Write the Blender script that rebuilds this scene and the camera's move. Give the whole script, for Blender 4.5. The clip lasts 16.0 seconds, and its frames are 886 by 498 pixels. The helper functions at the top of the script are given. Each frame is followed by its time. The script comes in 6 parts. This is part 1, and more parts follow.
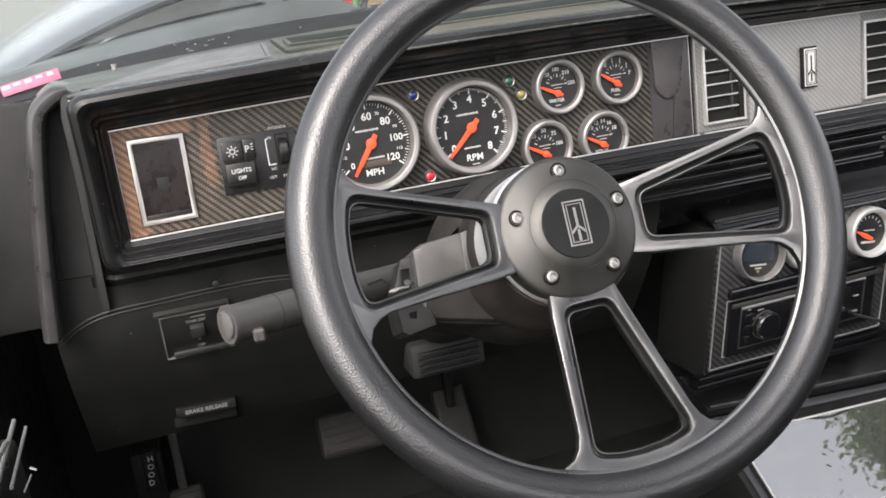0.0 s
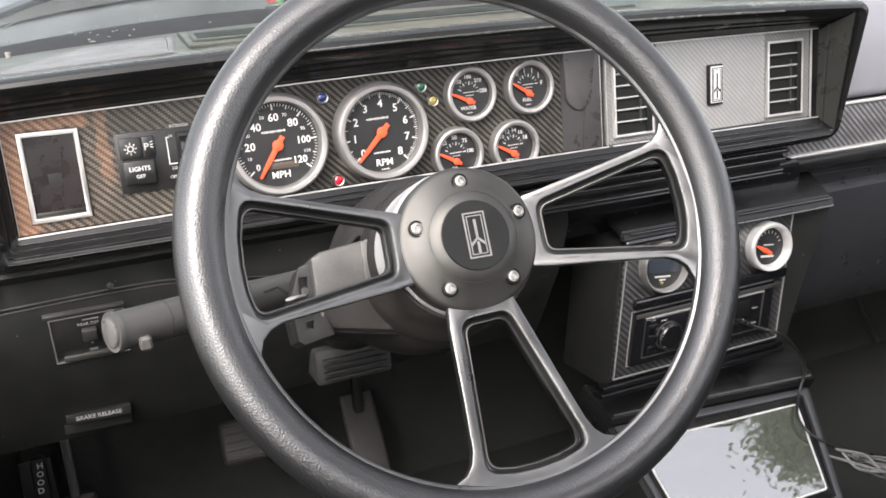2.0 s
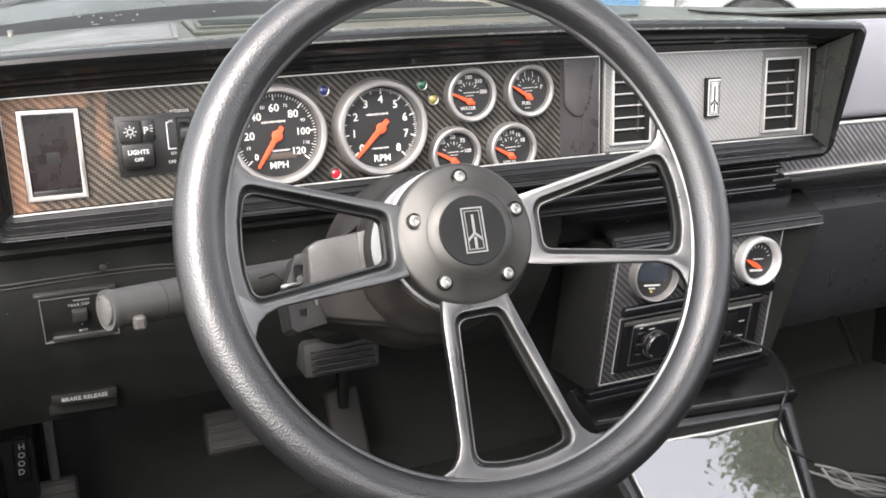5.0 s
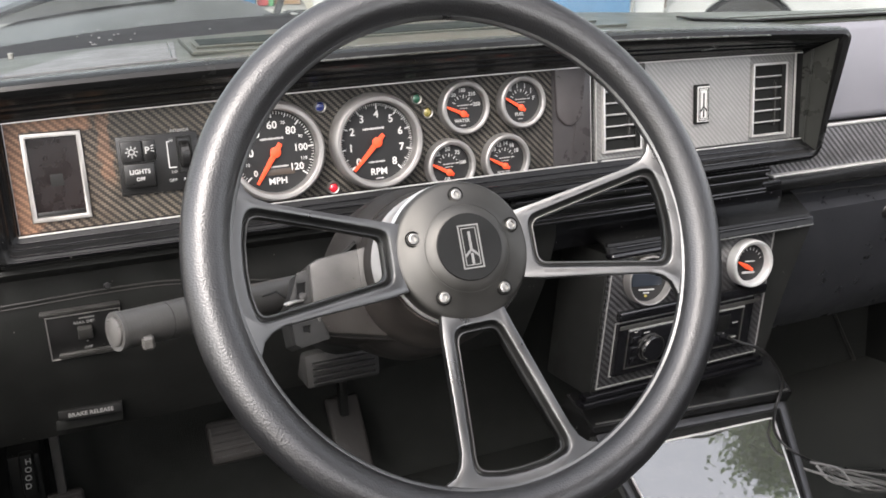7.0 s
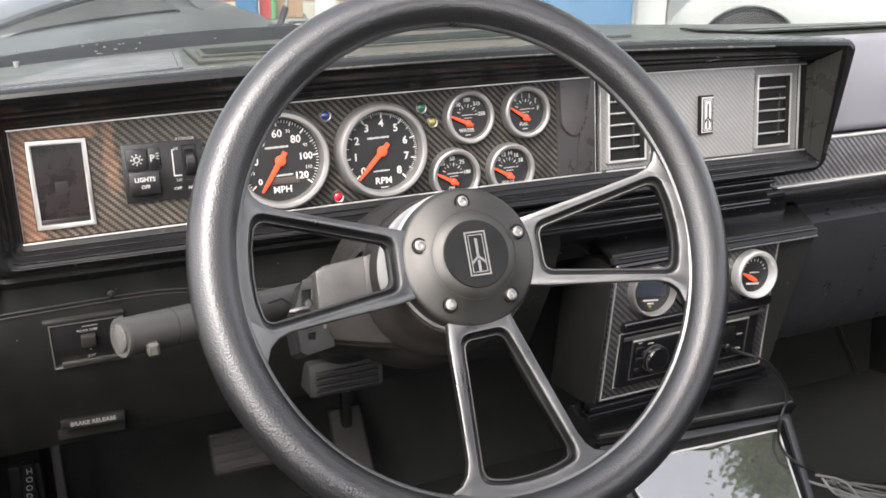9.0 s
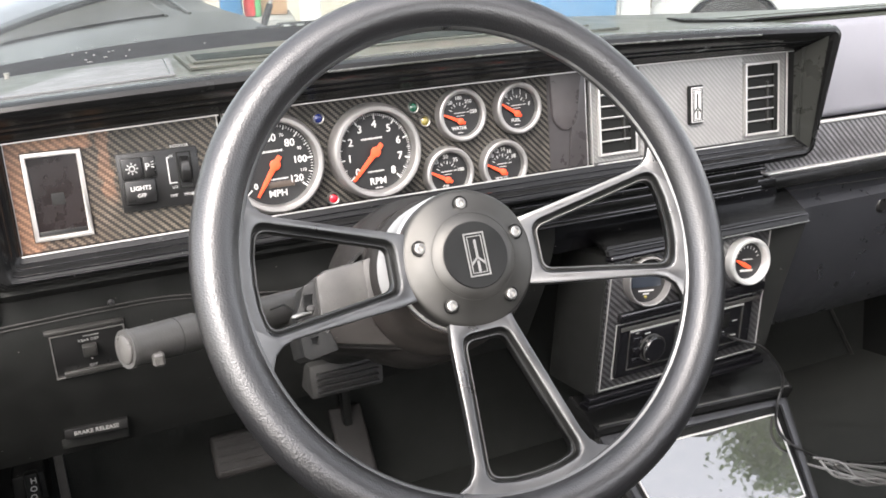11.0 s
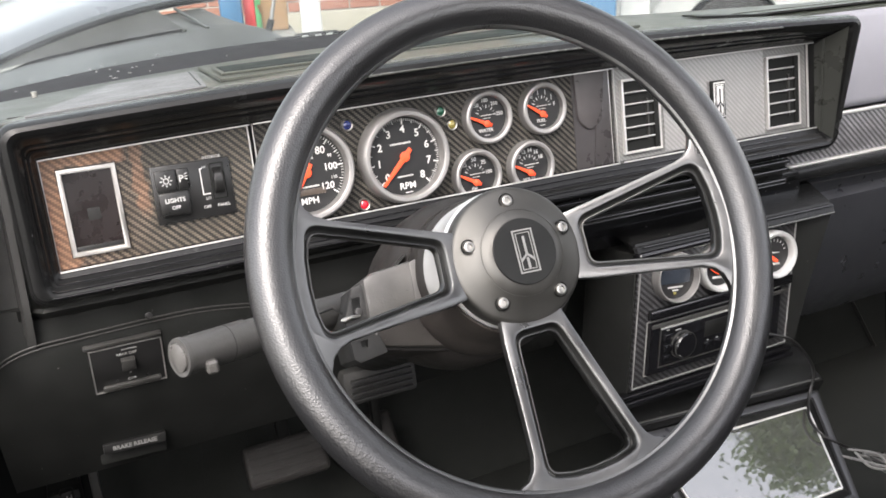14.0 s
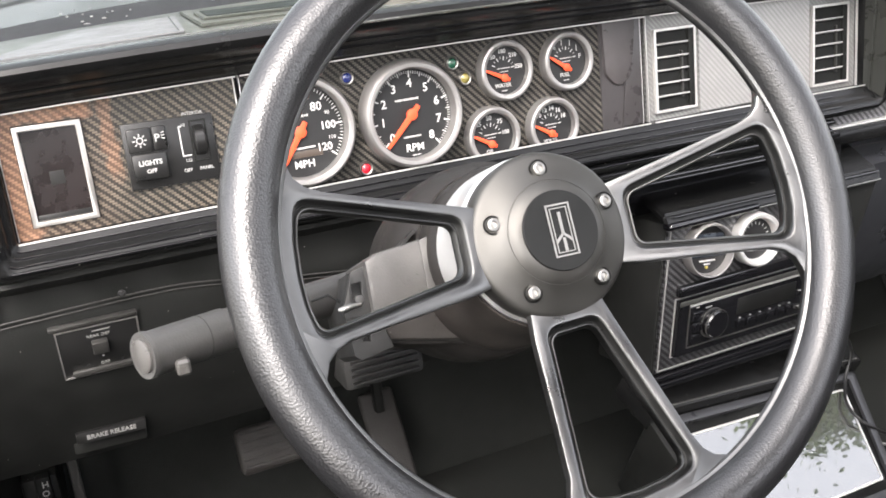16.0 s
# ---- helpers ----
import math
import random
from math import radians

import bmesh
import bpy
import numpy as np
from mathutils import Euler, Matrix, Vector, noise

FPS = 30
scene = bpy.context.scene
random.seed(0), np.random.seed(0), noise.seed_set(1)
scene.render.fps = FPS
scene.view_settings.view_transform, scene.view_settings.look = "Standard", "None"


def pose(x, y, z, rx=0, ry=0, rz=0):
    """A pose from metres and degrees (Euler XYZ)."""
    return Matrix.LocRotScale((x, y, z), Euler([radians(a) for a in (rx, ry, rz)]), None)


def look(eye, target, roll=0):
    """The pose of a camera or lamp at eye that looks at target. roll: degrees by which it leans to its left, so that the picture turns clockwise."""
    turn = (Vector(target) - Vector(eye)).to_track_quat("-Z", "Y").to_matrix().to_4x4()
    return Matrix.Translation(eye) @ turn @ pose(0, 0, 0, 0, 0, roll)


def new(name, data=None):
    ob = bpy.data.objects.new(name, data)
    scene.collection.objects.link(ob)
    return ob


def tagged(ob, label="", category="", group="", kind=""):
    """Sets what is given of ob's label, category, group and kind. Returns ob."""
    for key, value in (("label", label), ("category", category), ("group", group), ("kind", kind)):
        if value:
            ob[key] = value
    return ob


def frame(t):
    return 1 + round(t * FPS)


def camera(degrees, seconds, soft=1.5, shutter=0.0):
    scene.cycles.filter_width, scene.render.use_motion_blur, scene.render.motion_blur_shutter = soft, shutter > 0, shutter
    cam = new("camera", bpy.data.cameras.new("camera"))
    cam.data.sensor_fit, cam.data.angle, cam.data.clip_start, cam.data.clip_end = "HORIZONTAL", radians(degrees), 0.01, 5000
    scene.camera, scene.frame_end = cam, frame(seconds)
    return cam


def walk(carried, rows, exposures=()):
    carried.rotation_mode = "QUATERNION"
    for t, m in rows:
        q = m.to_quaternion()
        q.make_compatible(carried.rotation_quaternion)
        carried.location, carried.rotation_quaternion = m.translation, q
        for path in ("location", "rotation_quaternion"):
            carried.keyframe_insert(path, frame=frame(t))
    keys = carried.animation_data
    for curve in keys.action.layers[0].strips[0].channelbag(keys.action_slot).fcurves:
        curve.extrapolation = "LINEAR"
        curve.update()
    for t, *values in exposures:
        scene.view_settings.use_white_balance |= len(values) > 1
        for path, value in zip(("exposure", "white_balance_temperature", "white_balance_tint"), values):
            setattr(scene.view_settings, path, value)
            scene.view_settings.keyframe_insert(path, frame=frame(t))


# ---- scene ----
cam = camera(53.83, 16.0, 1.7)
PATH = [
    (0, (-0.2802, -0.7714, 1.0313), (0.2905, 1.0893, 0.5708), -7.41),
    (0.5, (-0.2686, -0.7700, 1.0350), (0.3348, 1.0796, 0.5715), -6.18),
    (1, (-0.2696, -0.7694, 1.0325), (0.4282, 1.0428, 0.5542), -5.01),
    (1.5, (-0.2677, -0.7705, 1.0321), (0.4445, 1.0394, 0.5662), -4.61),
    (2, (-0.2643, -0.7669, 1.0330), (0.4732, 1.0298, 0.5557), -4.84),
    (2.5, (-0.2645, -0.7679, 1.0323), (0.4970, 1.0216, 0.5657), -3.88),
    (3, (-0.2696, -0.7719, 1.0327), (0.4969, 1.0184, 0.5773), -3.72),
    (3.5, (-0.2700, -0.7703, 1.0329), (0.4866, 1.0276, 0.5911), -3.98),
    (4, (-0.2712, -0.7678, 1.0284), (0.4906, 1.0249, 0.5749), -2.31),
    (4.2, (-0.2733, -0.7684, 1.0271), (0.4876, 1.0223, 0.5638), -1.95),
    (6.3, (-0.2665, -0.7725, 1.0363), (0.5170, 1.0061, 0.5640), -2.77),
    (6.5, (-0.2698, -0.7761, 1.0380), (0.5135, 1.0029, 0.5668), -3.03),
    (7, (-0.2770, -0.7817, 1.0405), (0.4956, 1.0032, 0.5745), -3.09),
    (7.5, (-0.2783, -0.7824, 1.0386), (0.5013, 1.0080, 0.6067), -2.98),
    (8, (-0.2828, -0.7815, 1.0398), (0.4932, 1.0114, 0.6116), -3.14),
    (8.5, (-0.2822, -0.7793, 1.0384), (0.4963, 1.0108, 0.6032), -3.05),
    (8.7, (-0.2800, -0.7792, 1.0362), (0.4944, 1.0126, 0.6005), -2.89),
    (11, (-0.2853, -0.7812, 1.0440), (0.5044, 0.9989, 0.5881), -4.60),
    (11.5, (-0.3023, -0.7832, 1.0411), (0.4423, 0.9969, 0.5150), -5.82),
    (12, (-0.3254, -0.7818, 1.0364), (0.3659, 1.0134, 0.4891), -6.13),
    (12.5, (-0.3249, -0.7748, 1.0359), (0.3813, 1.0138, 0.4861), -5.87),
    (13, (-0.3051, -0.7723, 1.0440), (0.4452, 1.0182, 0.5632), -6.41),
    (13.5, (-0.3047, -0.7725, 1.0424), (0.4754, 1.0184, 0.6133), -6.43),
    (14, (-0.3104, -0.7717, 1.0401), (0.4743, 1.0163, 0.6072), -6.64),
    (14.5, (-0.3143, -0.7702, 1.0414), (0.4764, 1.0140, 0.6040), -7.49),
    (15, (-0.3166, -0.7670, 1.0389), (0.4781, 1.0161, 0.6043), -7.38),
    (15.5, (-0.3081, -0.7520, 1.0335), (0.4910, 1.0247, 0.5814), -8.07),
    (16, (-0.2815, -0.6870, 1.0306), (0.4829, 1.0856, 0.5075), -6.33),
]
CAR = pose(0, 0, 0, -8, 0, 0)  # the dash leans back from the upright
EXPOSURES = [(0, 2.02, 6800, 13), (0.5, 2.43, 6800, 13), (1, 2.77, 6800, 13), (1.5, 2.63, 6800, 13), (2, 2.44, 6800, 13), (3, 2.50, 6800, 13), (4, 2.46, 6800, 13), (6.5, 2.76, 6800, 13), (7, 2.15, 6800, 13), (7.5, 2.24, 6800, 13), (8.5, 2.24, 6800, 13), (11, 2.63, 6800, 13), (11.5, 2.75, 6800, 13), (12, 3.17, 6800, 13), (12.5, 2.92, 6800, 13), (13, 2.68, 6800, 13), (13.5, 2.19, 6800, 13), (14, 2.36, 6800, 13), (14.5, 2.57, 6800, 13), (15.5, 2.57, 6800, 13), (16, 2.72, 6800, 13)]
walk(cam, [(t, CAR @ look(eye, target, roll)) for t, eye, target, roll in PATH], EXPOSURES)

# ---- daylight ----
world = bpy.data.worlds.new("sky")
scene.world = world
world.use_nodes = True
wn = world.node_tree.nodes
sky = wn.new("ShaderNodeTexSky")
sky.sky_type, sky.sun_disc = "NISHITA", False
sky.sun_elevation, sky.sun_rotation = radians(48), radians(214)
sky.air_density, sky.dust_density, sky.ozone_density = 1.0, 3.0, 1.0
haze = wn.new("ShaderNodeHueSaturation")
haze.inputs["Saturation"].default_value = 0.3
world.node_tree.links.new(sky.outputs[0], haze.inputs["Color"])
world.node_tree.links.new(haze.outputs[0], wn["Background"].inputs[0])
wn["Background"].inputs[1].default_value = 0.15
sun_data = bpy.data.lights.new("sun", "SUN")
sun_data.energy, sun_data.angle, sun_data.color = 0.5, radians(36), (1.0, 0.99, 0.98)
sun = new("sun", sun_data)
sun.matrix_basis = CAR @ look((-4.6, -6.4, 6.2), (0, 0, 0))


# ---- materials ----
def material(name, color, rough=0.5, metal=0.0, coat=0.0, spec=0.5):
    m = bpy.data.materials.new(name)
    m.use_nodes = True
    b = m.node_tree.nodes["Principled BSDF"]
    b.inputs["Base Color"].default_value = (*color, 1)
    b.inputs["Roughness"].default_value = rough
    b.inputs["Metallic"].default_value = metal
    b.inputs["Coat Weight"].default_value = coat
    b.inputs["Specular IOR Level"].default_value = spec
    return m


def node(m, kind, **values):
    n = m.node_tree.nodes.new(kind)
    for key, value in values.items():
        n.inputs[key].default_value = value
    return n


def worn(m, scale=30.0, amount=0.35, bump=0.15, grain=900.0, grain_depth=0.0004, rough_swing=0.12):
    """Two scales of unevenness: cloudy wear in colour and gloss, and a fine grain in relief."""
    t, link = m.node_tree, m.node_tree.links.new
    b = t.nodes["Principled BSDF"]
    co = node(m, "ShaderNodeTexCoord")
    cloud = node(m, "ShaderNodeTexNoise", Scale=scale, Detail=5.0, Roughness=0.6)
    fine = node(m, "ShaderNodeTexNoise", Scale=grain, Detail=2.0)
    link(co.outputs["Object"], cloud.inputs["Vector"])
    link(co.outputs["Object"], fine.inputs["Vector"])
    base = tuple(b.inputs["Base Color"].default_value)
    mix = t.nodes.new("ShaderNodeMix")
    mix.data_type = "RGBA"
    mix.inputs[6].default_value = tuple(c * (1 - amount) for c in base[:3]) + (1,)
    mix.inputs[7].default_value = tuple(min(1, c * (1 + amount)) for c in base[:3]) + (1,)
    link(cloud.outputs["Fac"], mix.inputs[0])
    link(mix.outputs[2], b.inputs["Base Color"])
    rough = b.inputs["Roughness"].default_value
    span = node(m, "ShaderNodeMapRange")
    span.inputs["From Min"].default_value, span.inputs["From Max"].default_value = 0.3, 0.7
    span.inputs["To Min"].default_value, span.inputs["To Max"].default_value = max(0.02, rough - rough_swing), min(1, rough + rough_swing)
    link(cloud.outputs["Fac"], span.inputs["Value"])
    link(span.outputs["Result"], b.inputs["Roughness"])
    relief = node(m, "ShaderNodeBump", Strength=bump, Distance=grain_depth)
    link(fine.outputs["Fac"], relief.inputs["Height"])
    link(relief.outputs["Normal"], b.inputs["Normal"])
    return m


def dusted(m, scale=300.0, share=0.10, pale=(0.22, 0.215, 0.205)):
    """Lint and dust specks scattered over a worn surface."""
    t, link = m.node_tree, m.node_tree.links.new
    b = t.nodes["Principled BSDF"]
    co = node(m, "ShaderNodeTexCoord")
    cells = node(m, "ShaderNodeTexVoronoi", Scale=scale)
    link(co.outputs["Object"], cells.inputs["Vector"])
    near, some, both = [t.nodes.new("ShaderNodeMath") for k in range(3)]
    near.operation, some.operation, both.operation = "LESS_THAN", "LESS_THAN", "MULTIPLY"
    near.inputs[1].default_value, some.inputs[1].default_value = 0.17, share
    link(cells.outputs["Distance"], near.inputs[0])
    link(cells.outputs["Color"], some.inputs[0])
    link(near.outputs[0], both.inputs[0])
    link(some.outputs[0], both.inputs[1])
    mix = t.nodes.new("ShaderNodeMix")
    mix.data_type = "RGBA"
    under = b.inputs["Base Color"].links[0].from_socket
    link(both.outputs[0], mix.inputs[0])
    link(under, mix.inputs[6])
    mix.inputs[7].default_value = (*pale, 1)
    link(mix.outputs[2], b.inputs["Base Color"])
    return m


def leather(name, color, rough, cell=620.0, depth=0.0003):
    m = material(name, color, rough)
    t, link = m.node_tree, m.node_tree.links.new
    b = t.nodes["Principled BSDF"]
    co = node(m, "ShaderNodeTexCoord")
    warp = node(m, "ShaderNodeTexNoise", Scale=350.0, Detail=2.0)
    link(co.outputs["Object"], warp.inputs["Vector"])
    cells = node(m, "ShaderNodeTexVoronoi", Scale=cell, Randomness=1.0)
    cells.feature = "F1"
    add = t.nodes.new("ShaderNodeVectorMath")
    add.operation = "MULTIPLY_ADD"
    add.inputs[1].default_value = (0.0012, 0.0012, 0.0012)
    link(warp.outputs["Color"], add.inputs[0])
    link(co.outputs["Object"], add.inputs[2])
    link(add.outputs[0], cells.inputs["Vector"])
    relief = node(m, "ShaderNodeBump", Strength=0.8, Distance=depth)
    link(cells.outputs["Distance"], relief.inputs["Height"])
    link(relief.outputs["Normal"], b.inputs["Normal"])
    cloud = node(m, "ShaderNodeTexNoise", Scale=14.0, Detail=4.0)
    link(co.outputs["Object"], cloud.inputs["Vector"])
    span = node(m, "ShaderNodeMapRange")
    span.inputs["To Min"].default_value, span.inputs["To Max"].default_value = rough - 0.08, rough + 0.1
    link(cloud.outputs["Fac"], span.inputs["Value"])
    link(span.outputs["Result"], b.inputs["Roughness"])
    return m


def carbon(name, dark, light, tow=0.0026, rough=0.32, coat=0.5, metal=0.0, axes=("X", "Z"), copper_reflection=None):
    """A two-by-two twill weave of carbon tows under clear coat."""
    m = material(name, dark, rough, metal, coat)
    t, link = m.node_tree, m.node_tree.links.new
    b = t.nodes["Principled BSDF"]
    b.inputs["Coat Roughness"].default_value = 0.12
    co = node(m, "ShaderNodeTexCoord")
    sep = node(m, "ShaderNodeSeparateXYZ")
    link(co.outputs["Object"], sep.inputs[0])

    def calc(op, a, c=None, k=None):
        n = t.nodes.new("ShaderNodeMath")
        n.operation = op
        link(a, n.inputs[0])
        n.inputs[2].default_value = 0.0
        if c is not None:
            link(c, n.inputs[1])
        elif k is not None:
            n.inputs[1].default_value = k
        return n.outputs[0]

    u = calc("MULTIPLY", sep.outputs[axes[0]], k=1 / tow)
    v = calc("MULTIPLY", sep.outputs[axes[1]], k=1 / tow)
    total = calc("ADD", calc("FLOOR", u), calc("FLOOR", v))
    over = calc("LESS_THAN", calc("FLOORED_MODULO", total, k=4.0), k=1.99)
    crown_u = calc("PINGPONG", u, k=0.5)
    crown_v = calc("PINGPONG", v, k=0.5)
    crown = t.nodes.new("ShaderNodeMix")
    link(over, crown.inputs[0])
    link(crown_u, crown.inputs[2])
    link(crown_v, crown.inputs[3])
    cloud = node(m, "ShaderNodeTexNoise", Scale=60.0, Detail=3.0)
    link(co.outputs["Object"], cloud.inputs["Vector"])
    tint = t.nodes.new("ShaderNodeMix")
    tint.data_type = "RGBA"
    tint.inputs[6].default_value, tint.inputs[7].default_value = (*dark, 1), (*light, 1)
    fac = calc("MULTIPLY", calc("ADD", calc("MULTIPLY", crown.outputs[0], k=1.4), k=0.45), calc("MULTIPLY", over, calc("MULTIPLY", cloud.outputs["Fac"], k=1.5)))
    link(fac, tint.inputs[0])
    color = tint.outputs[2]
    # Copper reflections are painted into the weave's colour, patch by patch.
    if copper_reflection:
        shade = copper_reflection
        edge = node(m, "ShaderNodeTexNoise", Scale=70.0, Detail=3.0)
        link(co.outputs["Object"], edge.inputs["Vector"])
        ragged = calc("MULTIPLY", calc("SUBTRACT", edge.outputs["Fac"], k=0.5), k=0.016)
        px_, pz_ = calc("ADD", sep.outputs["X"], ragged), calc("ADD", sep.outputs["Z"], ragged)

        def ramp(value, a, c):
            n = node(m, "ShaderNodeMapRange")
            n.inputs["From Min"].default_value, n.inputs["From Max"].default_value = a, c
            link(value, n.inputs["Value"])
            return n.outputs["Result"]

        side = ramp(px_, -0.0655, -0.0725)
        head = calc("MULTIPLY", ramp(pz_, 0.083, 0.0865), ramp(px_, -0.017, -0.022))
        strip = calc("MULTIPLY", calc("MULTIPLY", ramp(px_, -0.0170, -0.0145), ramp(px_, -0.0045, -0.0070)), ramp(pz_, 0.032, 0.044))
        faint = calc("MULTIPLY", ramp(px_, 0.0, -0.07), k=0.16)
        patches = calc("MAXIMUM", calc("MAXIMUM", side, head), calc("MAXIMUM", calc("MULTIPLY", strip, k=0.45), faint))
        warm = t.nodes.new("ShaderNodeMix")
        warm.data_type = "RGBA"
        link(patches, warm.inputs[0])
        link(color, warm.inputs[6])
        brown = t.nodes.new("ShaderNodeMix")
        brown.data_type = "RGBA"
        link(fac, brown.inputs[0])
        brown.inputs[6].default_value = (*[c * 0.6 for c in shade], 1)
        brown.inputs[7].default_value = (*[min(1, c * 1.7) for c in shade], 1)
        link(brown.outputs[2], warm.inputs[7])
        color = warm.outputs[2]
    link(color, b.inputs["Base Color"])
    relief = node(m, "ShaderNodeBump", Strength=0.35, Distance=0.0006)
    link(crown.outputs[0], relief.inputs["Height"])
    link(relief.outputs["Normal"], b.inputs["Normal"])
    return m


VINYL = dusted(worn(material("black_vinyl", (0.0100, 0.0102, 0.0103), 0.24, spec=0.24), 25, 0.4, 0.2, 1400, 0.0003, 0.04))
# Olive tint stands in for the greenery that the pad reflects.
PAD = worn(material("dash_pad_olive_reflection", (0.033, 0.037, 0.028), 0.42, 0, 0.15), 20, 0.2, 0.25, 1100, 0.0005, 0.05)
PLASTIC = worn(material("black_plastic", (0.011, 0.011, 0.011), 0.36), 40, 0.4, 0.15, 700, 0.0003)
DARK = dusted(worn(material("dull_black_plastic", (0.0122, 0.0127, 0.0121), 0.5, spec=0.2), 40, 0.4, 0.2, 600, 0.0004))
GREY = worn(material("weathered_grey_plastic", (0.058, 0.057, 0.055), 0.46), 60, 0.35, 0.3, 900, 0.0004)
COVER = dusted(worn(material("worn_grey_cover", (0.078, 0.075, 0.071), 0.36), 60, 0.4, 0.3, 900, 0.0004))
BLACK = worn(material("deep_black_plastic", (0.027, 0.027, 0.0265), 0.5, spec=0.15), 40, 0.4, 0.2, 600, 0.0004)
ENDTRIM = worn(material("satin_black_end_trim", (0.032, 0.031, 0.031), 0.33, 0, 0.2, spec=0.55), 40, 0.4, 0.2, 600, 0.0004)
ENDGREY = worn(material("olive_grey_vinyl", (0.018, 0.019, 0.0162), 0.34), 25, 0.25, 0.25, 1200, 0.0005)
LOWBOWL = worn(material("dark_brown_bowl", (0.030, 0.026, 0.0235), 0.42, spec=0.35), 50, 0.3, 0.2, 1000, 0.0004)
LOWSHROUD = dusted(worn(material("shade_brown_lower_shroud", (0.050, 0.046, 0.043), 0.36), 50, 0.35, 0.3, 1000, 0.0004))
WORNEDGE = worn(material("rubbed_pale_plastic", (0.16, 0.155, 0.15), 0.4), 80, 0.4, 0.2, 900, 0.0003)
POCKET = dusted(worn(material("dark_maroon_black_gloss", (0.014, 0.010, 0.010), 0.28), 40, 0.4, 0.1, 600, 0.0002))
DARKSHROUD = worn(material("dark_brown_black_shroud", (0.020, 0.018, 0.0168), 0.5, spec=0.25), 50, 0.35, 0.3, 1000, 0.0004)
SHROUD = worn(material("charcoal_column_plastic", (0.028, 0.0275, 0.0262), 0.42), 50, 0.35, 0.3, 1000, 0.0004)
RIM = leather("black_grained_rim_leather", (0.0120, 0.0120, 0.0130), 0.32, 850.0, 0.00018)
RIM.node_tree.nodes["Principled BSDF"].inputs["Specular IOR Level"].default_value = 1.0
RIM.node_tree.nodes["Principled BSDF"].inputs["Coat Weight"].default_value = 0.2
RIM.node_tree.nodes["Principled BSDF"].inputs["Coat Roughness"].default_value = 0.24
SPOKE = worn(material("dark_anodised_aluminium", (0.170, 0.170, 0.169), 0.36, 0.95), 30, 0.18, 0.1, 500, 0.0002)
EDGE = worn(material("polished_aluminium_edge", (0.11, 0.11, 0.108), 0.36, 1.0), 30, 0.2, 0.05, 500, 0.0002)
SATIN = worn(material("satin_bright_aluminium", (0.78, 0.78, 0.77), 0.5, 0.9), 30, 0.15, 0.05, 500, 0.0002)
BRIGHT = worn(material("bright_sill_metal", (0.24, 0.24, 0.235), 0.45, 0.5), 60, 0.2, 0.1, 400, 0.0002)
HUB = worn(material("satin_black_hub_metal", (0.085, 0.083, 0.078), 0.42, 0.8), 25, 0.25, 0.08, 900, 0.0002)
HUBDARK = worn(material("black_centre_cap", (0.006, 0.0062, 0.006), 0.5, spec=0.3), 25, 0.3, 0.08, 900, 0.0002)
STEEL = worn(material("stainless_steel", (0.36, 0.352, 0.335), 0.40, 1.0), 60, 0.25, 0.08, 400, 0.0002)
BEZEL = worn(material("satin_silver_bezel", (0.37, 0.36, 0.35), 0.5, 0.8), 50, 0.15, 0.06, 600, 0.0002)
FRAME = worn(material("satin_reflecting_frame", (0.56, 0.54, 0.515), 0.42, 0.9), 60, 0.1, 0.03, 600, 0.0001)
TRIM = worn(material("bright_silver_trim", (0.60, 0.59, 0.575), 0.42, 0.55), 60, 0.2, 0.06, 600, 0.0002)
SLAT = worn(material("pale_grey_slat", (0.30, 0.30, 0.295), 0.4), 60, 0.25, 0.06, 600, 0.0002)
FACE = worn(material("matt_black_dial", (0.012, 0.012, 0.0125), 0.45), 60, 0.3, 0.05, 400, 0.0001)
WHITE = worn(material("white_print", (0.6, 0.6, 0.585), 0.6), 200, 0.1, 0.02, 400, 0.0001)
SOFTWHITE = worn(material("faded_white_print", (0.45, 0.45, 0.44), 0.6), 200, 0.2, 0.02, 400, 0.0001)
PRINTGREY = worn(material("dull_silver_print", (0.2, 0.2, 0.195), 0.5), 200, 0.3, 0.02, 400, 0.0001)
NEEDLE = worn(material("fluorescent_orange_needle", (0.9, 0.09, 0.03), 0.5), 90, 0.12, 0.03, 400, 0.0001)
ODO = worn(material("brown_odometer_window", (0.07, 0.055, 0.045), 0.3), 90, 0.2, 0.03, 400, 0.0001)
BLANK = worn(material("mauve_grey_plastic", (0.042, 0.039, 0.040), 0.34, spec=0.4), 30, 0.3, 0.15, 500, 0.0003)
BLANKGLOSS = worn(material("smoky_black_plastic", (0.062, 0.057, 0.058), 0.34, spec=0.4), 30, 0.35, 0.15, 500, 0.0003)
CARBON = carbon("black_carbon_twill", (0.006, 0.006, 0.0056), (0.115, 0.104, 0.09), 0.0017, 0.5, 0.0)
CARBON.node_tree.nodes["Principled BSDF"].inputs["Specular IOR Level"].default_value = 0.25
# Copper tone here is a reflection put into the base colour.
CARBON_L = carbon("copper_reflecting_carbon_twill", (0.008, 0.0075, 0.006), (0.145, 0.122, 0.093), 0.0018, 0.4, 0.15, copper_reflection=(0.27, 0.145, 0.088))
# Silver tone puts the sky's reflection into the carbon's colour.
CARBON_S = carbon("sky_silver_carbon_twill", (0.29, 0.287, 0.28), (0.41, 0.402, 0.39), 0.0015, 0.28, 0.5, 0.4)
CARBON_V = carbon("grey_flecked_carbon", (0.165, 0.165, 0.16), (0.27, 0.27, 0.262), 0.0013, 0.34, 0.3, 0.2)
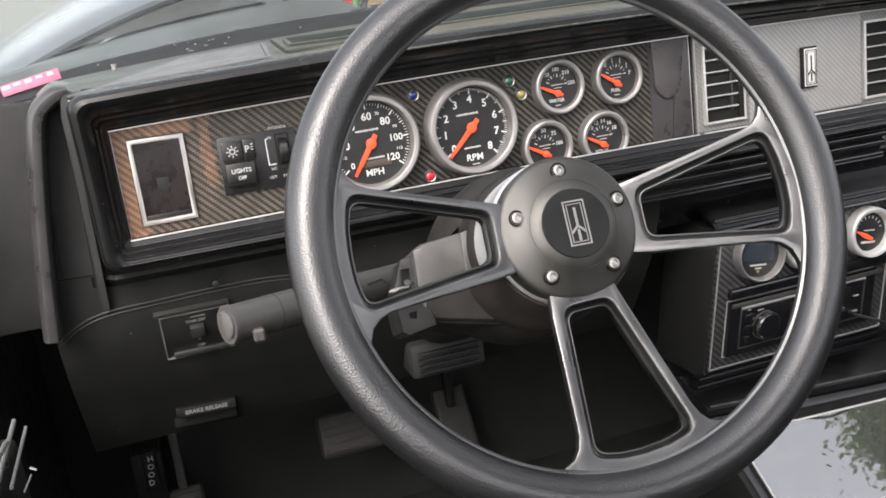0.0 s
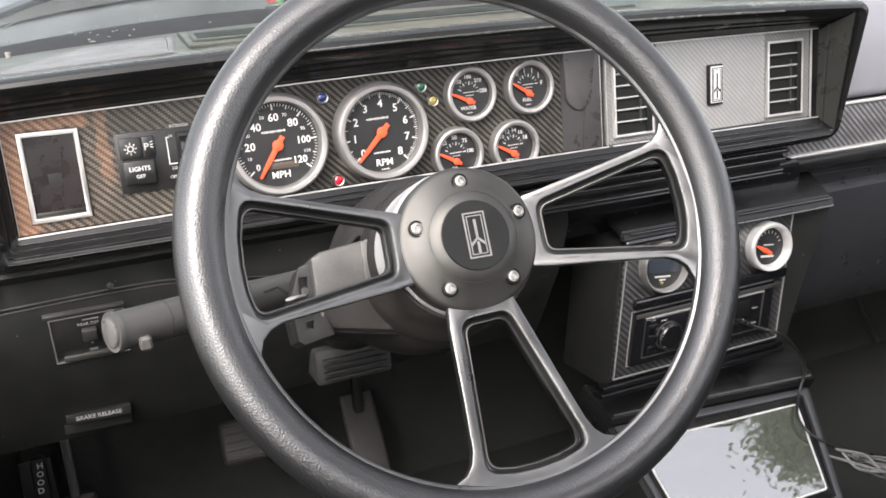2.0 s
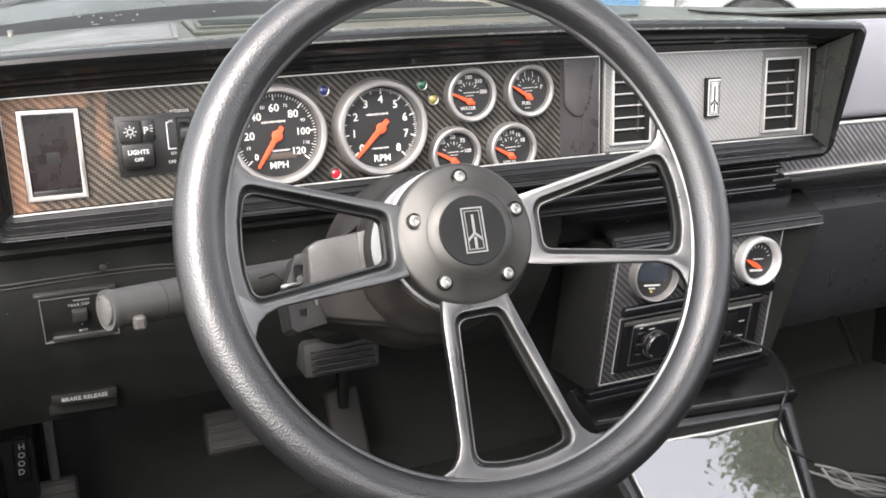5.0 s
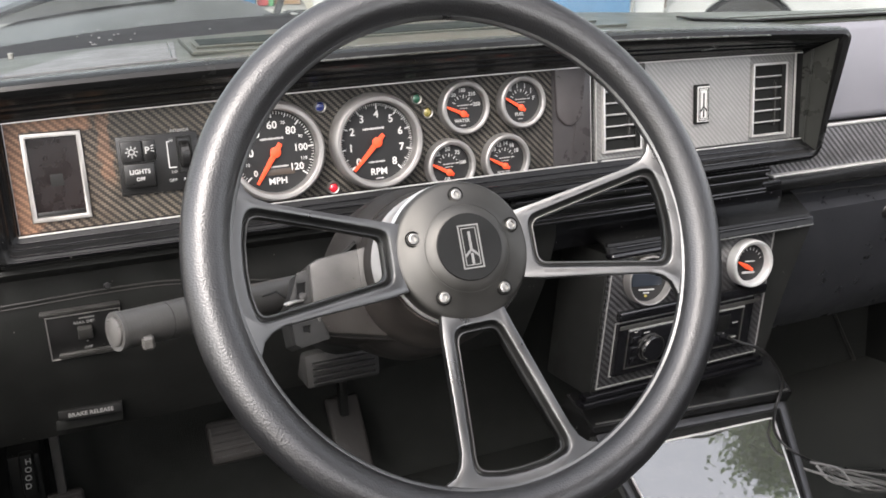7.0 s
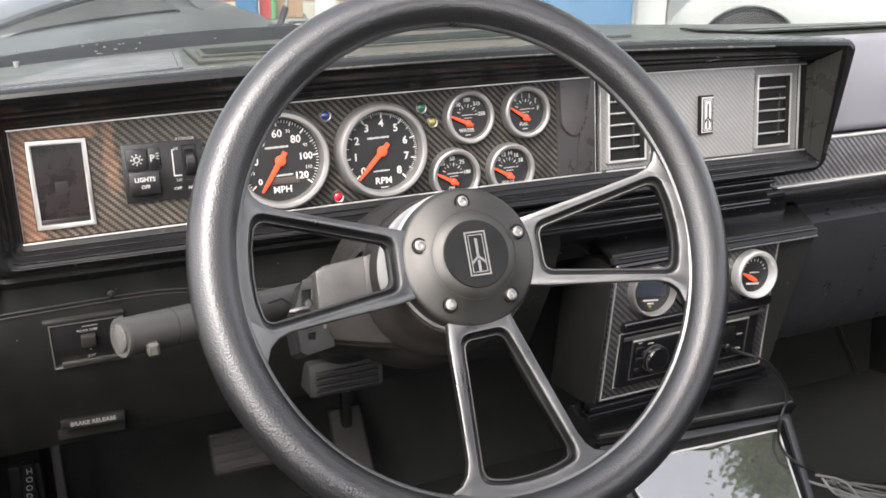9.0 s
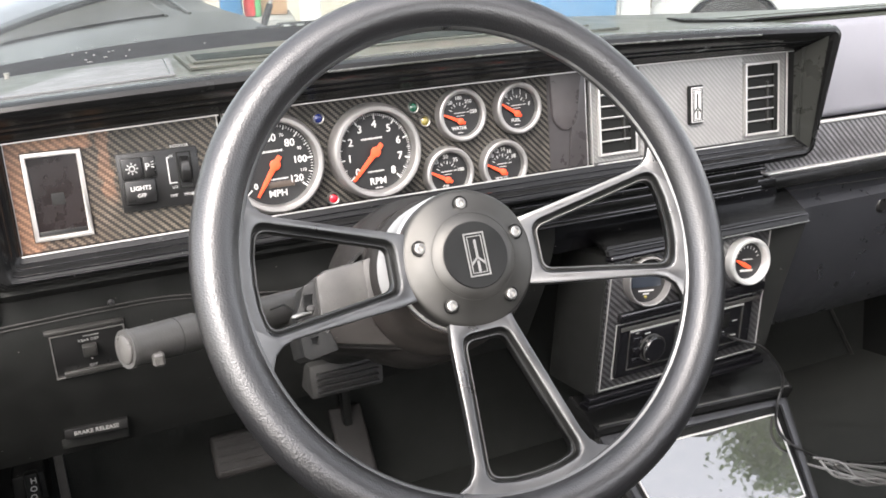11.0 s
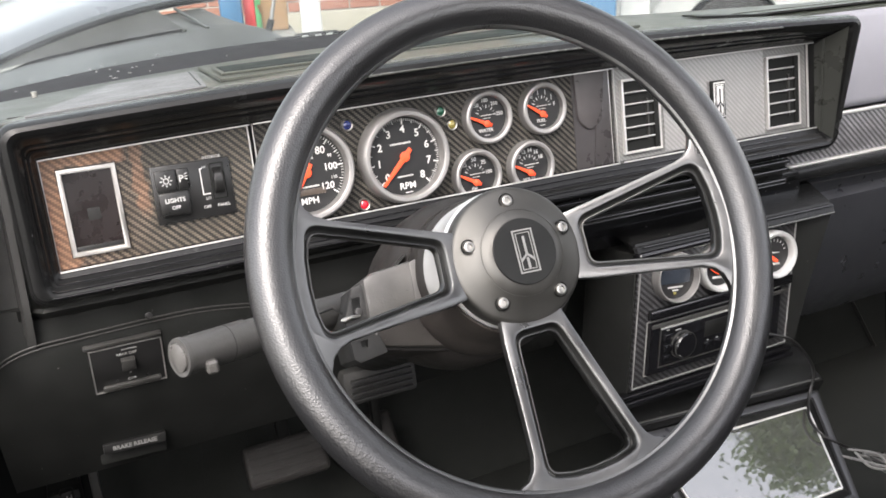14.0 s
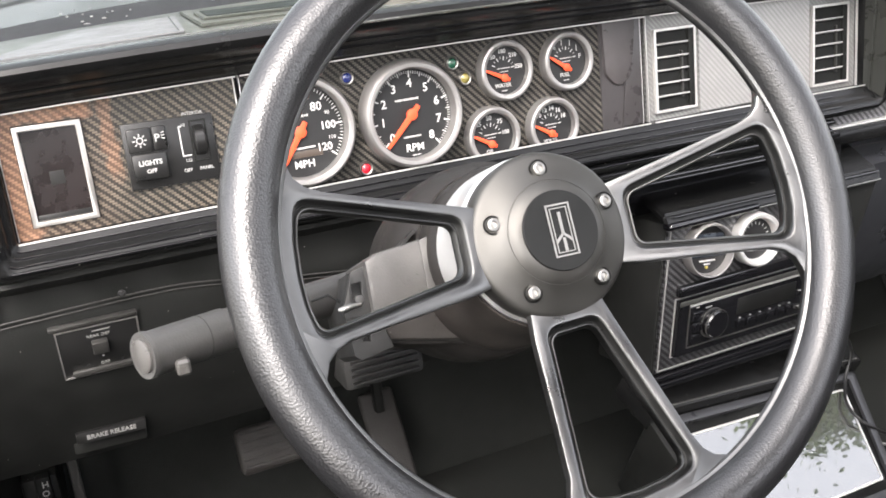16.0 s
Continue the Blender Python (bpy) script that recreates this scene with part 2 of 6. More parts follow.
CARBON_D = carbon("dark_carbon_strip", (0.004, 0.004, 0.0045), (0.075, 0.075, 0.079), 0.0020, 0.34, 0.3)
CARBON_P = carbon("grey_carbon_strip", (0.03, 0.03, 0.032), (0.24, 0.24, 0.25), 0.0022, 0.34, 0.3)
PLATE = carbon("lacquered_carbon_plate", (0.02, 0.022, 0.018), (0.1, 0.1, 0.085), 0.0016, 0.06, 1.0, axes=("X", "Y"))
PLATE.node_tree.nodes["Principled BSDF"].inputs["Coat IOR"].default_value = 3.4
PLATE.node_tree.nodes["Principled BSDF"].inputs["Coat Roughness"].default_value = 0.02
EDGEPAD = worn(material("pad_edge_highlight", (0.05, 0.052, 0.047), 0.25, 0, 0.8), 20, 0.3, 0.15, 900, 0.0003)
STACKSIDE = worn(material("matt_black_stack_side", (0.012, 0.0125, 0.012), 0.6, spec=0.12), 40, 0.3, 0.2, 600, 0.0004)
STACKGLOSS = dusted(worn(material("glossy_black_trim", (0.005, 0.005, 0.006), 0.2, 0, 0.5, spec=0.6), 40, 0.3, 0.08, 600, 0.0002, 0.06))
PODRIM = worn(material("satin_silver_pod_rim", (0.62, 0.62, 0.61), 0.45, 0.6), 50, 0.12, 0.05, 600, 0.0002, 0.06)
CONSOLERIM = worn(material("grey_console_rim", (0.03, 0.031, 0.034), 0.36), 60, 0.3, 0.25, 900, 0.0003)
GREYPAD = worn(material("grey_vinyl_pad", (0.175, 0.175, 0.195), 0.45), 20, 0.12, 0.2, 900, 0.0004)
GRILLE = worn(material("grey_speaker_cloth", (0.1, 0.102, 0.104), 0.5), 30, 0.2, 0.5, 1500, 0.0006)
NUB = worn(material("milky_clear_plastic", (0.19, 0.19, 0.175), 0.25), 80, 0.3, 0.1, 500, 0.0003)
SLOT = worn(material("green_grey_slot_shade", (0.012, 0.017, 0.016), 0.65, spec=0.15), 30, 0.3, 0.2, 700, 0.0004)
# Lighter and bluer than the knee panel: sky light put into the colour.
GLOVE = worn(material("sky_lit_dark_vinyl", (0.027, 0.028, 0.032), 0.36, spec=0.5), 25, 0.25, 0.25, 1100, 0.0004)
CORD = worn(material("pale_grey_cord", (0.12, 0.12, 0.117), 0.45), 60, 0.2, 0.1, 600, 0.0002)
CARPET = worn(material("black_carpet", (0.021, 0.0225, 0.0212), 0.95, spec=0.1), 30, 0.4, 0.6, 700, 0.002)
RUBBER = worn(material("worn_pedal_rubber", (0.017, 0.0155, 0.0147), 0.7), 60, 0.4, 0.4, 500, 0.0006)
HEADLINER = worn(material("grey_headliner", (0.08, 0.08, 0.08), 0.9), 20, 0.15, 0.3, 900, 0.0006)
PAINT = worn(material("silver_blue_car_paint", (0.18, 0.19, 0.21), 0.35, 0.3, 0.5), 6, 0.06, 0.02, 300, 0.0001)
BAND = worn(material("dusty_dark_rubber", (0.022, 0.023, 0.025), 0.75, spec=0.2), 12, 0.5, 0.3, 500, 0.0006)
DISPLAY = worn(material("dark_blue_display", (0.03, 0.036, 0.046), 0.2), 60, 0.2, 0.03, 400, 0.0001)
LENS = {k: material(k + "_lamp_lens", c, 0.12, 0, 0.6) for k, c in dict(blue=(0.015, 0.025, 0.12), red=(0.55, 0.015, 0.03), green=(0.02, 0.09, 0.055), amber=(0.24, 0.2, 0.06)).items()}
for lens_mat in LENS.values():
    worn(lens_mat, 300, 0.3, 0.05, 700, 0.0002, 0.03)
# Tint put in to dim the bright yard seen through the pane.
GLASS = material("yard_dimming_glass", (0.6, 0.64, 0.625), 0.0)
GLASS.node_tree.nodes["Principled BSDF"].inputs["Transmission Weight"].default_value = 1.0
GLASS.node_tree.nodes["Principled BSDF"].inputs["IOR"].default_value = 1.1


def dusted(m, low, high):
    """A thin uneven film over a clear material: dust, and painted-in haze."""
    t, link = m.node_tree, m.node_tree.links.new
    co = node(m, "ShaderNodeTexCoord")
    streak = node(m, "ShaderNodeTexNoise", Scale=9.0, Detail=6.0, Roughness=0.65)
    link(co.outputs["Object"], streak.inputs["Vector"])
    span = node(m, "ShaderNodeMapRange")
    span.inputs["From Min"].default_value, span.inputs["From Max"].default_value = 0.3, 0.75
    span.inputs["To Min"].default_value, span.inputs["To Max"].default_value = low, high
    link(streak.outputs["Fac"], span.inputs["Value"])
    film = node(m, "ShaderNodeBsdfTranslucent", Color=(0.75, 0.76, 0.75, 1))
    both = node(m, "ShaderNodeMixShader")
    link(span.outputs["Result"], both.inputs[0])
    link(t.nodes["Principled BSDF"].outputs[0], both.inputs[1])
    link(film.outputs[0], both.inputs[2])
    link(both.outputs[0], t.nodes["Material Output"].inputs["Surface"])


dusted(GLASS, 0.01, 0.09)


# ---- building blocks ----
ORIGIN = {}


def thing(name, at, label, category, group="", kind="", tilt=CAR):
    ob = new(name)
    ob.empty_display_size = 0.02
    at = at if isinstance(at, Matrix) else Matrix.Translation(at)
    ob.matrix_basis = tilt @ at
    ORIGIN[ob] = at.inverted()
    return tagged(ob, label, category, group, kind)


def part(name, bm, mat, parent, label="", smooth=35, kind=""):
    root = parent
    while root.parent:
        root = root.parent
    bm.transform(ORIGIN[root])
    bmesh.ops.recalc_face_normals(bm, faces=bm.faces)
    limit = radians(smooth)
    for f in bm.faces:
        f.smooth = True
    for e in bm.edges:
        if len(e.link_faces) == 2 and e.calc_face_angle(0) > limit:
            e.smooth = False
    me = bpy.data.meshes.new(name)
    bm.to_mesh(me)
    bm.free()
    me.materials.append(mat)
    ob = new(name, me)
    ob.parent = parent
    return tagged(ob, label, kind=kind)


def solid(name, bm, mat, label, category, kind="", group="", tilt=CAR, smooth=35):
    """A thing of one mesh, with its origin in the middle of its base."""
    lo = Vector([min(v.co[i] for v in bm.verts) for i in range(3)])
    hi = Vector([max(v.co[i] for v in bm.verts) for i in range(3)])
    at = Vector(((lo.x + hi.x) / 2, (lo.y + hi.y) / 2, lo.z))
    bm.transform(Matrix.Translation(-at))
    bmesh.ops.recalc_face_normals(bm, faces=bm.faces)
    limit = radians(smooth)
    for f in bm.faces:
        f.smooth = True
    for e in bm.edges:
        if len(e.link_faces) == 2 and e.calc_face_angle(0) > limit:
            e.smooth = False
    me = bpy.data.meshes.new(name)
    bm.to_mesh(me)
    bm.free()
    me.materials.append(mat)
    ob = new(name, me)
    ob.matrix_basis = tilt @ Matrix.Translation(at)
    return tagged(ob, label, category, group, kind)


def box(lo, hi, bevel=0.0, segments=2, m=None):
    bm = bmesh.new()
    bmesh.ops.create_cube(bm, size=1)
    lo, hi = Vector(lo), Vector(hi)
    for v in bm.verts:
        v.co = Vector([lo[i] + (v.co[i] + 0.5) * (hi[i] - lo[i]) for i in range(3)])
    if bevel:
        bmesh.ops.bevel(bm, geom=list(bm.edges), offset=bevel, segments=segments, affect="EDGES", profile=0.5)
    if m:
        bm.transform(m)
    return bm


def joined(pieces):
    out = bmesh.new()
    for bm in pieces:
        me = bpy.data.meshes.new("piece")
        bm.to_mesh(me)
        bm.free()
        out.from_mesh(me)
        bpy.data.meshes.remove(me)
    return out


def lathe(profile, m=None, steps=48, caps=True):
    """Turns (radius, height) pairs about the local z axis."""
    bm = bmesh.new()
    rings = []
    for r, z in profile:
        rings.append([bm.verts.new((r * math.cos(2 * math.pi * i / steps), r * math.sin(2 * math.pi * i / steps), z)) for i in range(steps)])
    for a, b in zip(rings, rings[1:]):
        for i in range(steps):
            j = (i + 1) % steps
            bm.faces.new((a[i], a[j], b[j], b[i]))
    if caps:
        bm.faces.new(rings[0][::-1])
        bm.faces.new(rings[-1])
    if m:
        bm.transform(m)
    return bm


def tube(points, radius, steps=10):
    """A round bar along points; radius is a number or one per point."""
    bm = bmesh.new()
    pts = [Vector(p) for p in points]
    rr = radius if isinstance(radius, (list, tuple)) else [radius] * len(pts)
    rings, side = [], None
    for i, p in enumerate(pts):
        d = (pts[min(i + 1, len(pts) - 1)] - pts[max(i - 1, 0)]).normalized()
        if side is None:
            side = d.orthogonal().normalized()
        side = (side - d * side.dot(d)).normalized()
        up = d.cross(side)
        rings.append([bm.verts.new(p + rr[i] * (math.cos(2 * math.pi * k / steps) * side + math.sin(2 * math.pi * k / steps) * up)) for k in range(steps)])
    for a, b in zip(rings, rings[1:]):
        for k in range(steps):
            j = (k + 1) % steps
            bm.faces.new((a[k], a[j], b[j], b[k]))
    bm.faces.new(rings[0][::-1])
    bm.faces.new(rings[-1])
    return bm


def smooth_line(points, n=8):
    """Catmull-Rom points through a few given ones."""
    p = [Vector(q) for q in points]
    p = [p[0] * 2 - p[1]] + p + [p[-1] * 2 - p[-2]]
    out = []
    for i in range(1, len(p) - 2):
        for k in range(n):
            t = k / n
            out.append(0.5 * (2 * p[i] + (p[i + 1] - p[i - 1]) * t + (2 * p[i - 1] - 5 * p[i] + 4 * p[i + 1] - p[i + 2]) * t * t + (3 * p[i] - p[i - 1] - 3 * p[i + 1] + p[i + 2]) * t ** 3))
    return out + [p[-2]]


def cutout(outlines, thick, bevel=0.0, m=None):
    """A plate in the local xy plane from an outline and its holes, thick upwards and downwards by half."""
    cu = bpy.data.curves.new("outline", "CURVE")
    cu.dimensions, cu.fill_mode = "2D", "BOTH"
    cu.extrude, cu.bevel_depth, cu.bevel_resolution = thick / 2 - bevel, bevel, 1
    for line in outlines:
        sp = cu.splines.new("POLY")
        sp.points.add(len(line) - 1)
        for q, (x, y) in zip(sp.points, line):
            q.co = (x, y, 0, 1)
        sp.use_cyclic_u = True
    ob = bpy.data.objects.new("outline", cu)
    me = bpy.data.meshes.new_from_object(ob)
    bpy.data.objects.remove(ob)
    bm = bmesh.new()
    bm.from_mesh(me)
    bpy.data.meshes.remove(me)
    bpy.data.curves.remove(cu)
    bmesh.ops.remove_doubles(bm, verts=bm.verts, dist=1e-6)
    if m:
        bm.transform(m)
    return bm


def rounded(points, radius, n=5):
    """The polygon with its corners rounded; radius is a number or one per corner."""
    out, k = [], len(points)
    for i in range(k):
        p, a, b = Vector(points[i]), Vector(points[i - 1]), Vector(points[(i + 1) % k])
        r = radius[i] if isinstance(radius, (list, tuple)) else radius
        da, db = (a - p).normalized(), (b - p).normalized()
        half = da.angle(db) / 2
        cut = min(r / max(math.tan(half), 0.05), (a - p).length * 0.48, (b - p).length * 0.48)
        s, e = p + da * cut, p + db * cut
        for j in range(n + 1):
            t = j / n
            out.append(tuple((1 - t) ** 2 * s + 2 * t * (1 - t) * p + t * t * e))
    return out


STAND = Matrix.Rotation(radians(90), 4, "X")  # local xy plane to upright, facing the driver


def words(text, size, x, y, z, spin=0.0, bold=0.0, squeeze=1.0, lean=0.0):
    cu = bpy.data.curves.new("words", "FONT")
    cu.body, cu.size, cu.align_x, cu.align_y = text, size, "CENTER", "CENTER"
    cu.offset, cu.extrude, cu.shear, cu.resolution_u = bold, 0.0002, lean, 2
    ob = bpy.data.objects.new("words", cu)
    me = bpy.data.meshes.new_from_object(ob)
    bpy.data.objects.remove(ob)
    bm = bmesh.new()
    bm.from_mesh(me)
    bpy.data.meshes.remove(me)
    bpy.data.curves.remove(cu)
    bm.transform(Matrix.Translation((x, y, z)) @ STAND @ Matrix.Rotation(radians(spin), 4, "Z") @ Matrix.Diagonal((squeeze, 1, 1, 1)))
    return bm


def bar(x, y, z, w, h, spin=0.0, depth=0.0004):
    return box((-w / 2, -h / 2, 0), (w / 2, h / 2, depth), m=Matrix.Translation((x, y, z)) @ STAND @ Matrix.Rotation(radians(spin), 4, "Z"))


def ring_frame(x0, x1, z0, z1, w, y0, y1, bevel=0.0008):
    """A rectangular frame in the panel's plane, w wide, from depth y0 to y1."""
    m = Matrix.Translation((0, (y0 + y1) / 2, 0)) @ STAND
    o = [(x0, z0), (x1, z0), (x1, z1), (x0, z1)]
    i = [(x0 + w, z0 + w), (x1 - w, z0 + w), (x1 - w, z1 - w), (x0 + w, z1 - w)]
    return cutout([o, i], abs(y1 - y0), bevel, m)


def sheet(rows, thick=None):
    """A surface through rows of points, each row as long as the others."""
    bm = bmesh.new()
    vs = [[bm.verts.new(p) for p in r] for r in rows]
    for a, b in zip(vs, vs[1:]):
        for i in range(len(a) - 1):
            bm.faces.new((a[i], a[i + 1], b[i + 1], b[i]))
    if thick:
        bmesh.ops.recalc_face_normals(bm, faces=bm.faces)
        bmesh.ops.solidify(bm, geom=list(bm.faces), thickness=thick)
    return bm


# ---- the car's shell ----
def shell(name, lo, hi, mat, label, category="car body", bevel=0.0):
    return solid(name, box(lo, hi, bevel), mat, label, category, "structure")


shell("floor", (-0.62, -1.9, 0.36), (1.15, 0.42, 0.40), CARPET, "black carpeted car floor", "floor")
shell("wall_firewall", (-0.62, 0.36, 0.40), (1.15, 0.42, 0.96), CARPET, "black carpeted firewall behind the pedals", "wall")
shell("wall_kick", (-0.52, -0.06, 0.40), (-0.465, 0.36, 1.0), BLACK, "black plastic kick panel beside the pedals", "wall")
shell("wall_passenger_door", (1.1, -1.5, 0.40), (1.15, 0.36, 1.0), DARK, "black passenger door panel", "wall")
# Added out of view to keep low light from behind off the footwell.
shell("wall_rear", (-0.62, -1.3, 0.40), (1.15, -1.24, 0.98), CARPET, "unseen dark panel that blocks low light from behind", "wall")
# Added out of view; its height sets how much side light enters.
shell("wall_driver_door", (-0.62, -1.24, 0.40), (-0.56, -0.06, 0.50), BLACK, "unseen black sill, kept low to let side light in", "sill")
# Roof out of view; its gaps are shaped to light wheel and console plate.
bm = joined([box((-0.56, 0.0, 1.405), (0.98, 0.04, 1.43)), box((0.22, -0.86, 1.40), (0.36, -0.002, 1.44)), box((-0.56, -1.6, 1.40), (0.98, -0.862, 1.44))])
solid("ceiling", bm, HEADLINER, "unseen dark car roof with gaps left for sky light", "ceiling", "structure")

# ---- dashboard ----
def crown(x):
    return -0.06 * (x - 0.15) ** 2


def board_top(x):
    return 1.0062 - 0.031 * (x - 0.30) ** 2


def board_low(x):
    return 0.9070 - 0.0125 * (x - 0.25) ** 2


def ring(xl, xr, zb, zt, r, yb, yt, top=0.0, skew=0.0, arch=0.0):
    """A rounded rectangle facing the driver; yb and yt are its depths below and above, skew draws in the lower right corner."""
    pts = []
    def arc(cx, cz, a0):
        for k in range(6):
            a = radians(a0 + 18 * k)
            pts.append((cx + r * math.cos(a), cz + r * math.sin(a)))
    def edge(x0, x1, z, n=15):
        for k in range(1, n + 1):
            pts.append((x0 + (x1 - x0) * k / (n + 1), z))
    arc(xr - r, zt - r, 0)
    edge(xr - r, xl + r, zt)
    arc(xl + r, zt - r, 90)
    arc(xl + r, zb + r, 180)
    edge(xl + r, xr - r, zb)
    arc(xr - r, zb + r, 270)
    out = []
    for x, z in pts:
        u = (z - zb) / (zt - zb)
        out.append(Vector((x - skew * (1 - u) * max(0, (x - xl) / (xr - xl)) ** 6, yb + (yt - yb) * u, z + top * crown(x) * max(0, u * 2 - 1) + arch * (u * (board_top(x) - 1.0025) + (1 - u) * (board_low(x) - 0.8995)))))
    return out


dash = thing("dashboard", (0.1, 0.1, 0.85), "black moulded car dashboard with a deep hooded instrument housing", "dashboard")
LOOPS = [
    ring(-0.316, 0.521, 0.8995, 1.0025, 0.003, 0.003, 0.003, arch=1.0),
    ring(-0.317, 0.5225, 0.8990, 1.0030, 0.003, -0.0130, -0.0110, arch=1.0),
    ring(-0.319, 0.526, 0.8965, 1.0065, 0.005, -0.0145, -0.0155, 0.1, arch=0.9),
    ring(-0.320, 0.528, 0.8955, 1.0105, 0.006, -0.0155, -0.024, 0.2, arch=0.75),
    ring(-0.3215, 0.5295, 0.8945, 1.0125, 0.006, -0.0165, -0.0245, 0.3, arch=0.65),
    ring(-0.323, 0.533, 0.8930, 1.0165, 0.007, -0.020, -0.034, 0.5, arch=0.45),
    ring(-0.3245, 0.5345, 0.8920, 1.0185, 0.007, -0.0205, -0.0345, 0.6, 0.004, 0.35),
    ring(-0.3275, 0.538, 0.8895, 1.0225, 0.009, -0.026, -0.046, 0.7, 0.008, 0.15),
    ring(-0.3295, 0.540, 0.8880, 1.0265, 0.010, -0.0275, -0.052, 0.8, 0.01),
    ring(-0.333, 0.5455, 0.8860, 1.0315, 0.011, -0.028, -0.055, 0.9, 0.012),
    ring(-0.337, 0.551, 0.8835, 1.0360, 0.012, -0.026, -0.0535, 1.0, 0.014),
    ring(-0.3395, 0.555, 0.8800, 1.0390, 0.013, -0.020, -0.048, 1.0, 0.016),
    ring(-0.341, 0.557, 0.8770, 1.0405, 0.014, -0.008, -0.036, 1.0, 0.016),
    ring(-0.342, 0.558, 0.8745, 1.0405, 0.014, 0.012, -0.02, 1.0, 0.016),
]
bm = sheet([lp + [lp[0]] for lp in LOOPS])
bmesh.ops.remove_doubles(bm, verts=bm.verts, dist=1e-5)
part("instrument_housing", bm, VINYL, dash, "black grained hood with stepped mouldings")

# Lighter sheet over the end wall; the light falling there is in its colour.
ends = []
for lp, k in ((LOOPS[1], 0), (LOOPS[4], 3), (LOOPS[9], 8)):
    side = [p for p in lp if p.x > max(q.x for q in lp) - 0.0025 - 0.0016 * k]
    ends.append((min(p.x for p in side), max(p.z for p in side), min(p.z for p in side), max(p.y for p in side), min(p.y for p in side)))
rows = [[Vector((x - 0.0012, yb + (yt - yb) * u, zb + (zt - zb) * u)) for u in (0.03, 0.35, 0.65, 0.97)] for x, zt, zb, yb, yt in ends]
part("hood_end", sheet(rows), ENDGREY, dash, "inner end of the hood, the light on it painted olive-grey")
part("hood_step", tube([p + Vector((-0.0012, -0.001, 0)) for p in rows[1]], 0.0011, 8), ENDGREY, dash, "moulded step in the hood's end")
# Beads added along the mouldings to carry their edge highlights.
for k, r in ((9, 0.0010), (6, 0.0008), (4, 0.0007)):
    lp = LOOPS[k]
    line = sorted([p for p in lp if p.z > max(q.z for q in lp) - 0.008], key=lambda p: p.x)[2:-2]
    part("moulding_line", tube([p + Vector((0, -0.0010, -0.0004)) for p in line], r, 8), EDGEPAD if k == 9 else STACKGLOSS, dash, "thin glossy bead for a moulding's highlight")

for k, r in ((3, 0.0006), (5, 0.0007), (7, 0.0007), (9, 0.0008)):
    lp = LOOPS[k]
    line = sorted([p for p in lp if p.z < min(q.z for q in lp) + 0.010 and p.x < 0.52], key=lambda p: p.x)[3:]
    part("moulding_line", tube([p + Vector((0, -0.0007, 0.0003)) for p in line], r, 8), STACKGLOSS, dash, "thin glossy bead for a moulding's highlight")

rows = []
for k in range(13):
    y = -0.034 + 0.246 * k / 12
    rows.append([(x, y if x > -0.35 else max(y, 0.006), 1.0405 + crown(x) * (1 + 2 * (y + 0.034)) + 0.10 * (y + 0.03)) for x in [-0.36 + 0.92 * i / 24 for i in range(25)]])
part("top_pad", sheet(rows, 0.0025), PAD, dash, "grey-black padded dash top with a sky sheen")


def top_z(x, y):
    return 1.0405 + crown(x) * (1 + 2 * (y + 0.034)) + 0.10 * (y + 0.03)


def on_top(corners, lift):
    return [Vector((x, y, top_z(x, y) + lift)) for x, y in corners]


def slab(corners, lift, thick, bevel=0.0012):
    bm = bmesh.new()
    f = bm.faces.new([bm.verts.new(p) for p in on_top(corners, lift)])
    ext = bmesh.ops.extrude_face_region(bm, geom=[f])
    bmesh.ops.translate(bm, verts=[g for g in ext["geom"] if isinstance(g, bmesh.types.BMVert)], vec=(0, 0, thick))
    bmesh.ops.recalc_face_normals(bm, faces=bm.faces)
    bmesh.ops.bevel(bm, geom=list(bm.edges), offset=bevel, segments=2, affect="EDGES")
    return bm


part("speaker_grille", slab([(-0.318, -0.022), (-0.176, -0.018), (-0.157, 0.140), (-0.240, 0.150)], 0.0003, 0.0018, 0.0007), GRILLE, dash, "grey perforated speaker cover")
part("grille_line", slab([(-0.1800, -0.010), (-0.1788, -0.010), (-0.1635, 0.132), (-0.1650, 0.132)], 0.0020, 0.0006, 0.0002), VINYL, dash)
part("defroster_surround", slab([(-0.160, 0.006), (0.30, 0.020), (0.36, 0.200), (-0.148, 0.178)], 0.0003, 0.0026, 0.001), PAD, dash, "raised grey frame of the defroster slot")
part("slot_rim", slab([(-0.1525, 0.036), (0.285, 0.055), (0.315, 0.188), (-0.1450, 0.120)], 0.0026, 0.0020, 0.001), PAD, dash, "pale rounded rim of the slot")
# No hole is cut; the slab's dark colour stands for the slot's shade.
part("defroster_slot", slab([(-0.1465, 0.050), (0.275, 0.068), (0.300, 0.172), (-0.1410, 0.112)], 0.0042, 0.0008, 0.0003), SLOT, dash, "green-grey slab painting the shade in the defroster slot")
rows = []
for k in range(5):
    rows.append([])
    for i in range(21):
        x = 0.22 + 0.88 * i / 20
        near = Vector((x, 0.195, top_z(x, 0.195) - 0.0015 if x < 0.56 else 1.0495))
        far = Vector((x, 0.335, 1.0752 - 0.036 * max(0.0, x - 0.265)))
        rows[-1].append(near.lerp(far, k / 4) + Vector((0, 0, 0.002 * math.sin(math.pi * k / 4))))
part("rear_pad", sheet(rows, 0.003), PAD, dash, "rear of the padded dash top, reflected greenery painted olive")
